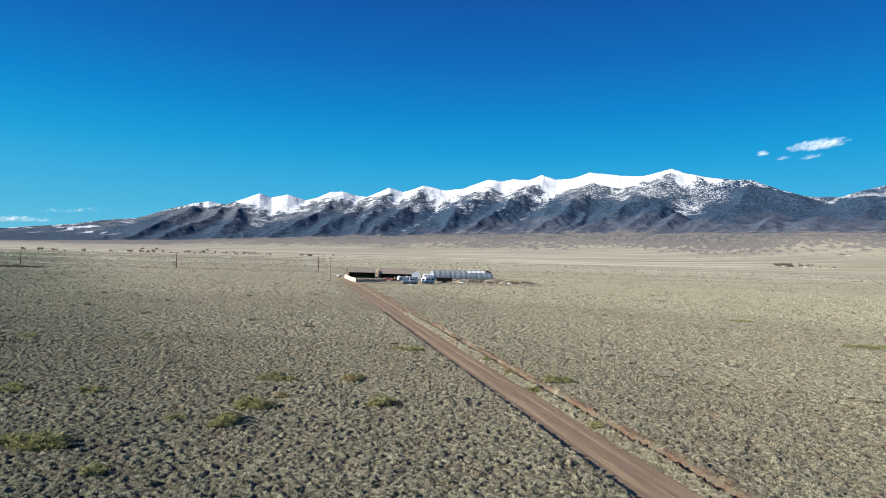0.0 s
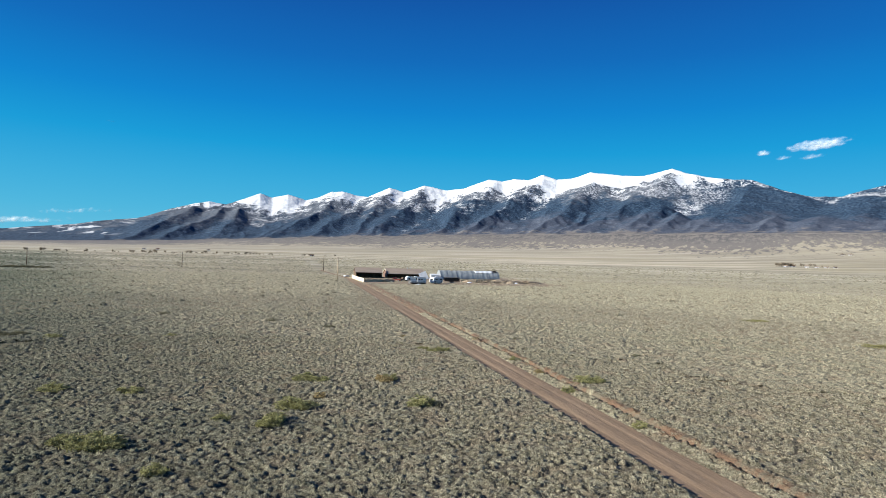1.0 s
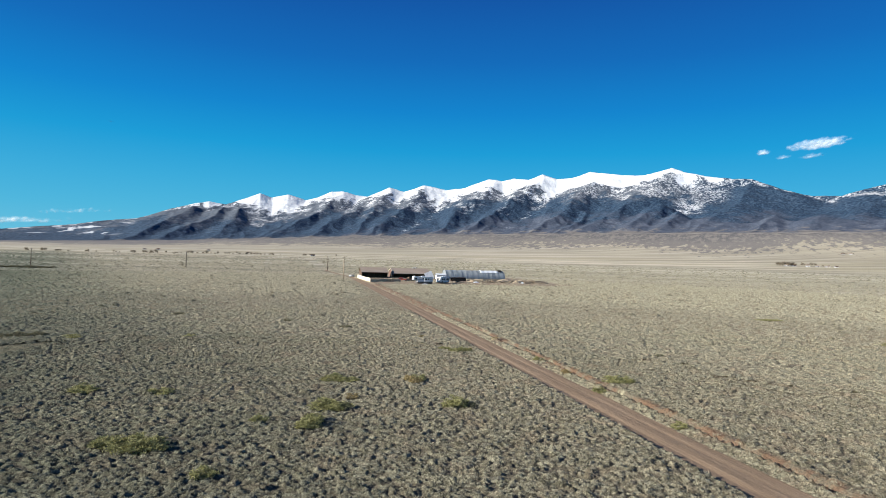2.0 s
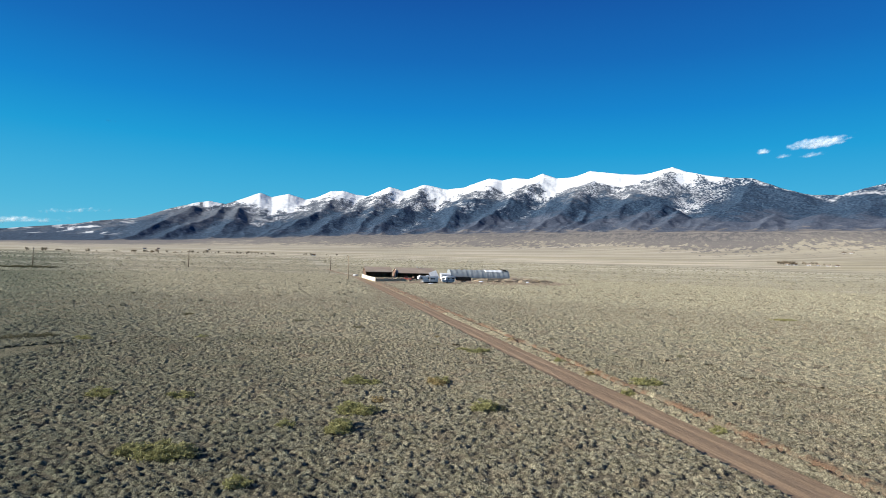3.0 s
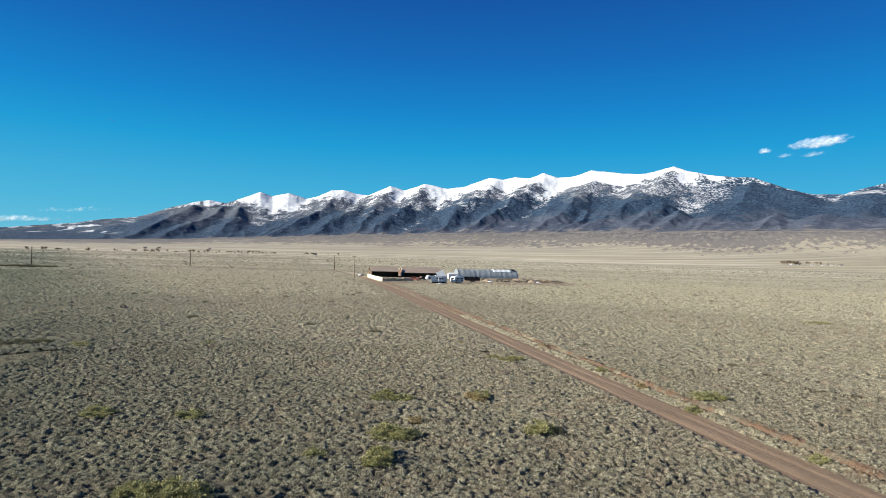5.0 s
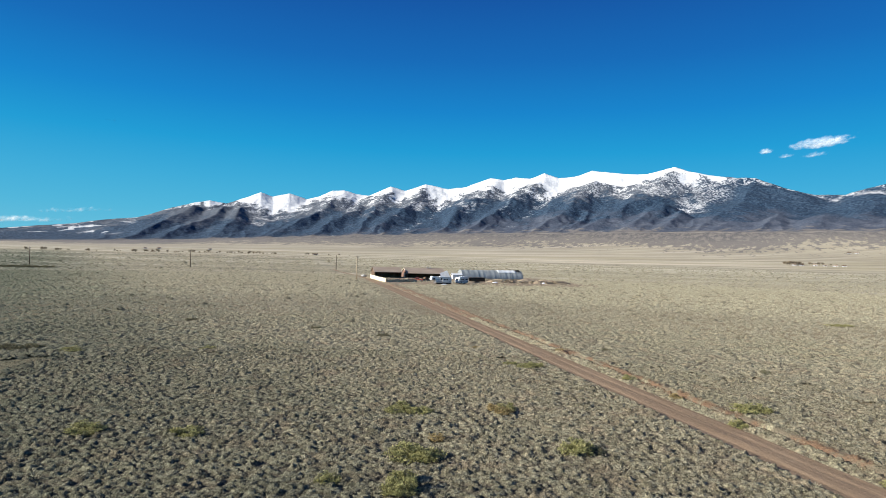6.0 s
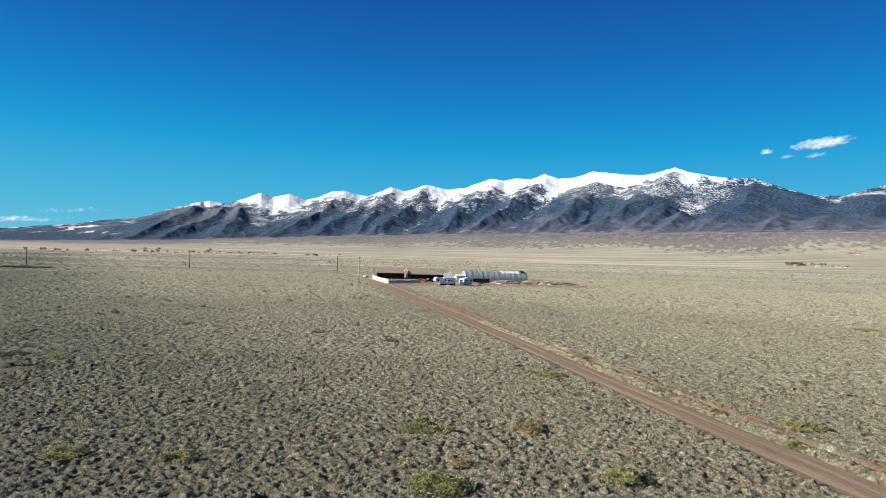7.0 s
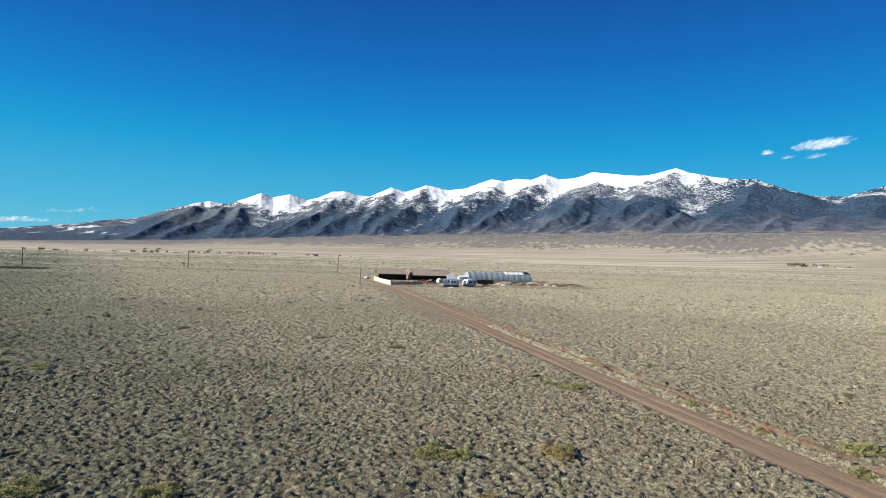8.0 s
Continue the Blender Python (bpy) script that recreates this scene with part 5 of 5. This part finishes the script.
for i, row in enumerate(((94.5, 272.6, 8, 3, 1.3), (101.0, 273.0, 8, 3, 1.7), (107.5, 272.0, 8, 3, 1.8), (113.5, 270.2, 7, 3, 1.2), (88.0, 275.0, 6, 2, 0.9), (35.0, 268.5, 6, 2, 0.9))):
    brush_pile(*row, 480 + i)


def mound(x, y, wide, deep, tall, seed, name, material, label, category):
    n = 26
    u, v = np.meshgrid(np.linspace(-1, 1, n), np.linspace(-1, 1, n))
    rr = np.hypot(u, v)
    z = np.clip(1 - rr ** 1.7 + 0.35 * rough_field(u * 2.3 + seed, v * 2.3, 3, seed), 0, None) * smooth(1 - rr, 0.0, 0.25) * tall - 0.08
    ob = new(name, sheet(name, np.stack([u * wide / 2, v * deep / 2, z], -1).reshape(-1, 3), grid_faces(n, n), material, True))
    ob.matrix_world = pose(x, y, land_at(x, y))
    return tagged(ob, label, category, "heaps in the yard")


for i, (x, y, t) in enumerate(((97, 275.5, 5), (100.5, 274.2, -8), (104.5, 274.5, 12), (109, 272.5, -4), (86.5, 277.3, 2), (92.0, 276.0, 6), (37.0, 272.2, 10), (81.5, 276.0, -6), (112.5, 271.0, 9))):
    lumber_stack(x, y, t, 400 + i, 4 + i % 3, 5 + i % 5, 3.4 + 0.7 * (i % 3))
for i, (x, y, t) in enumerate(((94.0, 273.2, 6), (102.5, 271.6, -12), (107.0, 270.3, 15), (112.5, 268.4, -3), (31.5, 268.3, 17), (98.5, 272.0, 30))):
    log_pile(x, y, t, 420 + i)
for x, y, t, lean in ((99, 272.4, 10, 55), (105.2, 272.6, -20, 60), (111.0, 273.4, 5, 50), (83.0, 274.5, 12, 0), (85.0, 274.9, -5, 58), (52.5, 264.0, 10, 0), (90.0, 273.8, 20, 62)):
    pallet(x, y, t, lean)
for i, (x, y, w, d, h) in enumerate(((84, 279.0, 16, 4.4, 1.4), (97, 278.8, 12, 4.8, 1.6), (106, 276.8, 11, 4.4, 1.7), (115.0, 272.5, 9, 4, 1.3), (36, 273.5, 9, 3, 1.0), (101, 270.8, 6, 2.4, 1.3))):
    mound(x, y, w, d, h, 440 + i, "earth_heap", M_EARTH, "low heap of pale earth in the yard", "earth heap")
for i, (x, y, w, d, h) in enumerate(((80.0, 273.0, 3.4, 1.6, 0.6), (49.0, 250.5, 3.2, 1.2, 0.4), (103.6, 270.2, 2.2, 1.4, 0.7))):
    mound(x, y, w, d, h, 460 + i, "covered_heap", M_TARP_NEW, "heap of goods under a pale crumpled tarp", "tarp")


# ---- far trees and farmsteads ----
def bare_tree(seed, tall):
    """A leafless cottonwood: trunk and limbs, and a loose crown of twigs."""
    r = random.Random(seed)
    ob = new("cottonwood_tree")
    bm = bmesh.new()
    rod(bm, (0, 0, -0.3), (0.2, 0, tall * 0.35), 0.45, 0.3, 7)
    tips = []
    for i in range(8):
        a, rise = i * 0.8 + r.uniform(-0.3, 0.3), r.uniform(0.55, 0.85)
        start = Vector((0.15, 0, tall * r.uniform(0.2, 0.36)))
        end = Vector((math.cos(a) * tall * r.uniform(0.12, 0.34), math.sin(a) * tall * r.uniform(0.12, 0.34), tall * rise))
        rod(bm, start, end, 0.2, 0.08, 5)
        tips += [start.lerp(end, f) for f in (0.55, 0.75, 0.95, 1.0)]
    part("trunk", bm, M_BARK, ob)
    g = np.random.default_rng(seed)
    c = np.array([tuple(t) for t in tips]) + g.normal(0, 0.05 * tall, (len(tips), 3))
    v, f = spray(c, g.uniform(0.14, 0.26, len(tips)) * tall, 15, g, 0.1, -20, 85)
    crown = new("crown", sheet("crown", v, f, M_TWIG))
    crown.parent = ob
    return tagged(ob, "bare leafless cottonwood tree far across the plain", "tree", "far cottonwood trees")


models = [bare_tree(500 + i, 13 + i) for i in range(4)]
rt = random.Random(5)
spots = []


def seen_from_start(bearing, dist):
    return dist * math.sin(radians(bearing)), dist * math.cos(radians(bearing))


for b, d, n, wide in ((-6.5, 1300, 10, 1.6), (-4.2, 1320, 8, 1.2), (-3.4, 1300, 6, 1.0), (-1.0, 1330, 6, 2.6), (-9.8, 1260, 6, 1.3), (-12.5, 1190, 7, 2.2),
                      (-13.2, 1170, 6, 0.7), (-16.0, 1160, 6, 2.0), (-19.5, 1140, 6, 2.0), (-22.5, 1140, 4, 1.5), (1.5, 1280, 5, 1.2), (3.5, 1330, 4, 1.5)):
    for i in range(n):
        spots.append((b + rt.uniform(-wide, wide), d + rt.uniform(-35, 35), rt.choice((0.15, 0.2, 0.28, 0.42)) * rt.uniform(0.8, 1.15)))
for i in range(16):
    spots.append((44.6 + i * 0.085 + rt.uniform(-0.05, 0.05), 1605 + rt.uniform(-20, 20), rt.uniform(0.5, 0.75)))
for b, d, n, wide in ((-8.6, 1290, 9, 1.4), (-5.4, 1300, 10, 1.5), (-14.5, 1180, 7, 1.6)):
    for i in range(n):
        spots.append((b + rt.uniform(-wide, wide), d + rt.uniform(-30, 30), rt.uniform(0.2, 0.45)))
for b in (46.6, 46.9, 47.1, 47.35, 47.9, 46.4, 48.3):
    spots.append((b, 1610 + rt.uniform(-15, 15), rt.uniform(0.35, 0.65)))
for i in range(12):
    spots.append((48.9 + i * 0.1, 2185 + rt.uniform(-20, 20), rt.uniform(0.2, 0.36)))
for i, (b, d, s) in enumerate(spots):
    x, y = seen_from_start(b, d)
    if i < 4:
        models[i].matrix_world = pose(x, y, land_at(x, y) - 0.1, 0, 0, i * 70) @ Matrix.Diagonal((s * 1.15, s * 1.15, s, 1))
    else:
        tree = copy_thing(models[i % 4], pose(x, y, land_at(x, y) - 0.1, 0, 0, rt.uniform(0, 360)))
        tree.scale = (s * 1.15, s * 1.15, s)


def farmhouse(b, d, long, deep, tall, roofed, turn):
    x, y = seen_from_start(b, d)
    ob = thing("farmhouse", x, y, turn, label="small pale farm building far out on the plain", category="house", group="far farm buildings")
    walls = part("wall", box((-long / 2, -deep / 2, -0.5), (long / 2, deep / 2, tall)), M_GREYPANEL, ob)
    for u in (-0.3, 0.0, 0.3):
        part("window", box((u * long - 0.7, -deep / 2 - 0.05, 1.2), (u * long + 0.7, -deep / 2 - 0.005, 2.4)), M_GLASS, walls)
    part("door", box((0.15 * long - 0.6, -deep / 2 - 0.06, 0), (0.15 * long + 0.6, -deep / 2 - 0.005, 2.1)), M_BROWN, walls)
    h = deep / 2 + 0.5
    part("roof", prism([(-h, tall - 0.1), (0, tall + deep * 0.3), (h, tall - 0.1), (h, tall + 0.1), (0, tall + deep * 0.3 + 0.2), (-h, tall + 0.1)], -long / 2 - 0.5, long / 2 + 0.5), roofed, ob)
    return ob


for row in ((45.3, 1590, 10, 6, 2.6, M_ROOF, -40), (45.8, 1592, 9, 6, 2.6, M_BROWN, -30), (46.8, 1596, 8, 6, 3.0, M_ROOF, -50), (47.5, 1596, 7, 5, 2.2, M_ROOF, -40),
            (48.2, 1590, 10, 5, 2.2, M_ROOF, -45), (48.8, 1594, 8, 5, 2.4, M_BROWN, -42), (49.3, 2180, 10, 6, 2.4, M_BROWN, -45), (49.8, 2180, 9, 6, 2.4, M_ROOF, -45),
            (-13.5, 1900, 9, 6, 2.6, M_ROOF, 10), (-12.4, 1910, 8, 6, 2.6, M_RED, 5), (-8.2, 1920, 9, 6, 2.6, M_ROOF, 12), (1.2, 1330, 9, 6, 2.4, M_BROWN, 0)):
    farmhouse(*row)


# ---- clouds ----
def cloud_material():
    """Thin vapour: dense at the middle, torn at the rim."""
    g = Graph("cloud", 1.0)
    p = g.node("ShaderNodeTexCoord").outputs["Object"]
    torn = g.noise(g.place((0.012, 0.012, 0.03)), 1.0, 6, 0.62)
    weight = g.node("ShaderNodeAttribute")
    weight.attribute_name = "thick"
    dense = g.sum("ADD", weight.outputs["Fac"], g.sum("MULTIPLY", g.sum("SUBTRACT", torn, 0.55), 1.1))
    g.plug(g.bsdf.inputs["Alpha"], g.sum("MULTIPLY", g.step(dense, 0.1, 1.3), 0.85))
    return g.done((0.95, 0.95, 0.96))


M_CLOUD = cloud_material()


def cloud(bearing, height, wide, tall, seed, label, lean=0.0, veil=1.0, turn=42, dist=4650):
    """A drift of vapour: a lens of uneven thickness."""
    nu, nv = 72, 26
    u, v = np.meshgrid(np.linspace(-1, 1, nu), np.linspace(-1, 1, nv))
    thick = np.clip(1 - u * u - v * v * (1 + 0.5 * (v < 0)), 0, 1)
    lumps = rough_field(u * wide / 90 + seed, v * tall / 60, 4, seed)
    deep = thick ** 0.5 * tall * (0.14 + 0.08 * lumps)
    x, z = u * wide / 2 / math.cos(radians(turn)), v * tall / 2 * 1.18 + lean * u * tall + 0.12 * tall * rough_field(u * 3 + seed, v * 0, 2, seed + 5)
    verts = np.concatenate([np.stack([x, -deep, z], -1).reshape(-1, 3), np.stack([x, -deep + 6.0, z], -1).reshape(-1, 3)])
    f = grid_faces(nv, nu)
    me = sheet("cloud", verts, np.concatenate([f, f[:, ::-1] + nu * nv]), M_CLOUD, True)
    layer = me.attributes.new("thick", "FLOAT", "POINT")
    layer.data.foreach_set("value", (veil * np.concatenate([thick.ravel(), thick.ravel()])).astype(np.float32))
    ob = new("cloud", me)
    px, py = seen_from_start(bearing, dist * math.cos(radians(height)))
    ob.matrix_world = pose(px, py, 14.4 + dist * math.sin(radians(height)), 32, 0, -bearing - turn)
    return tagged(ob, label, "cloud", "clouds", "structure")


cloud(47.5, 10.05, 430, 95, 601, "small white drifting cloud over the mountains", -0.12, 0.62)
cloud(43.46, 9.62, 110, 50, 602, "tiny wisp of white cloud", -0.1, 0.55)
cloud(47.0, 9.11, 190, 42, 603, "thin wisp of white cloud", -0.1, 0.42)
cloud(44.96, 9.14, 130, 36, 604, "thin wisp of white cloud", -0.1, 0.42)
cloud(-23.5, 1.75, 800, 60, 605, "low white cloud bank behind the far hills", 0.0, 0.5, 62, 4880)
cloud(-19.0, 2.75, 700, 45, 606, "faint veil of cloud above the far hills", 0.0, 0.3, 62, 4880)
cloud(-16.31, 10.58, 110, 5, 607, "short thin vapour trail high over the plain", -0.6, 0.5, 20, 4880)
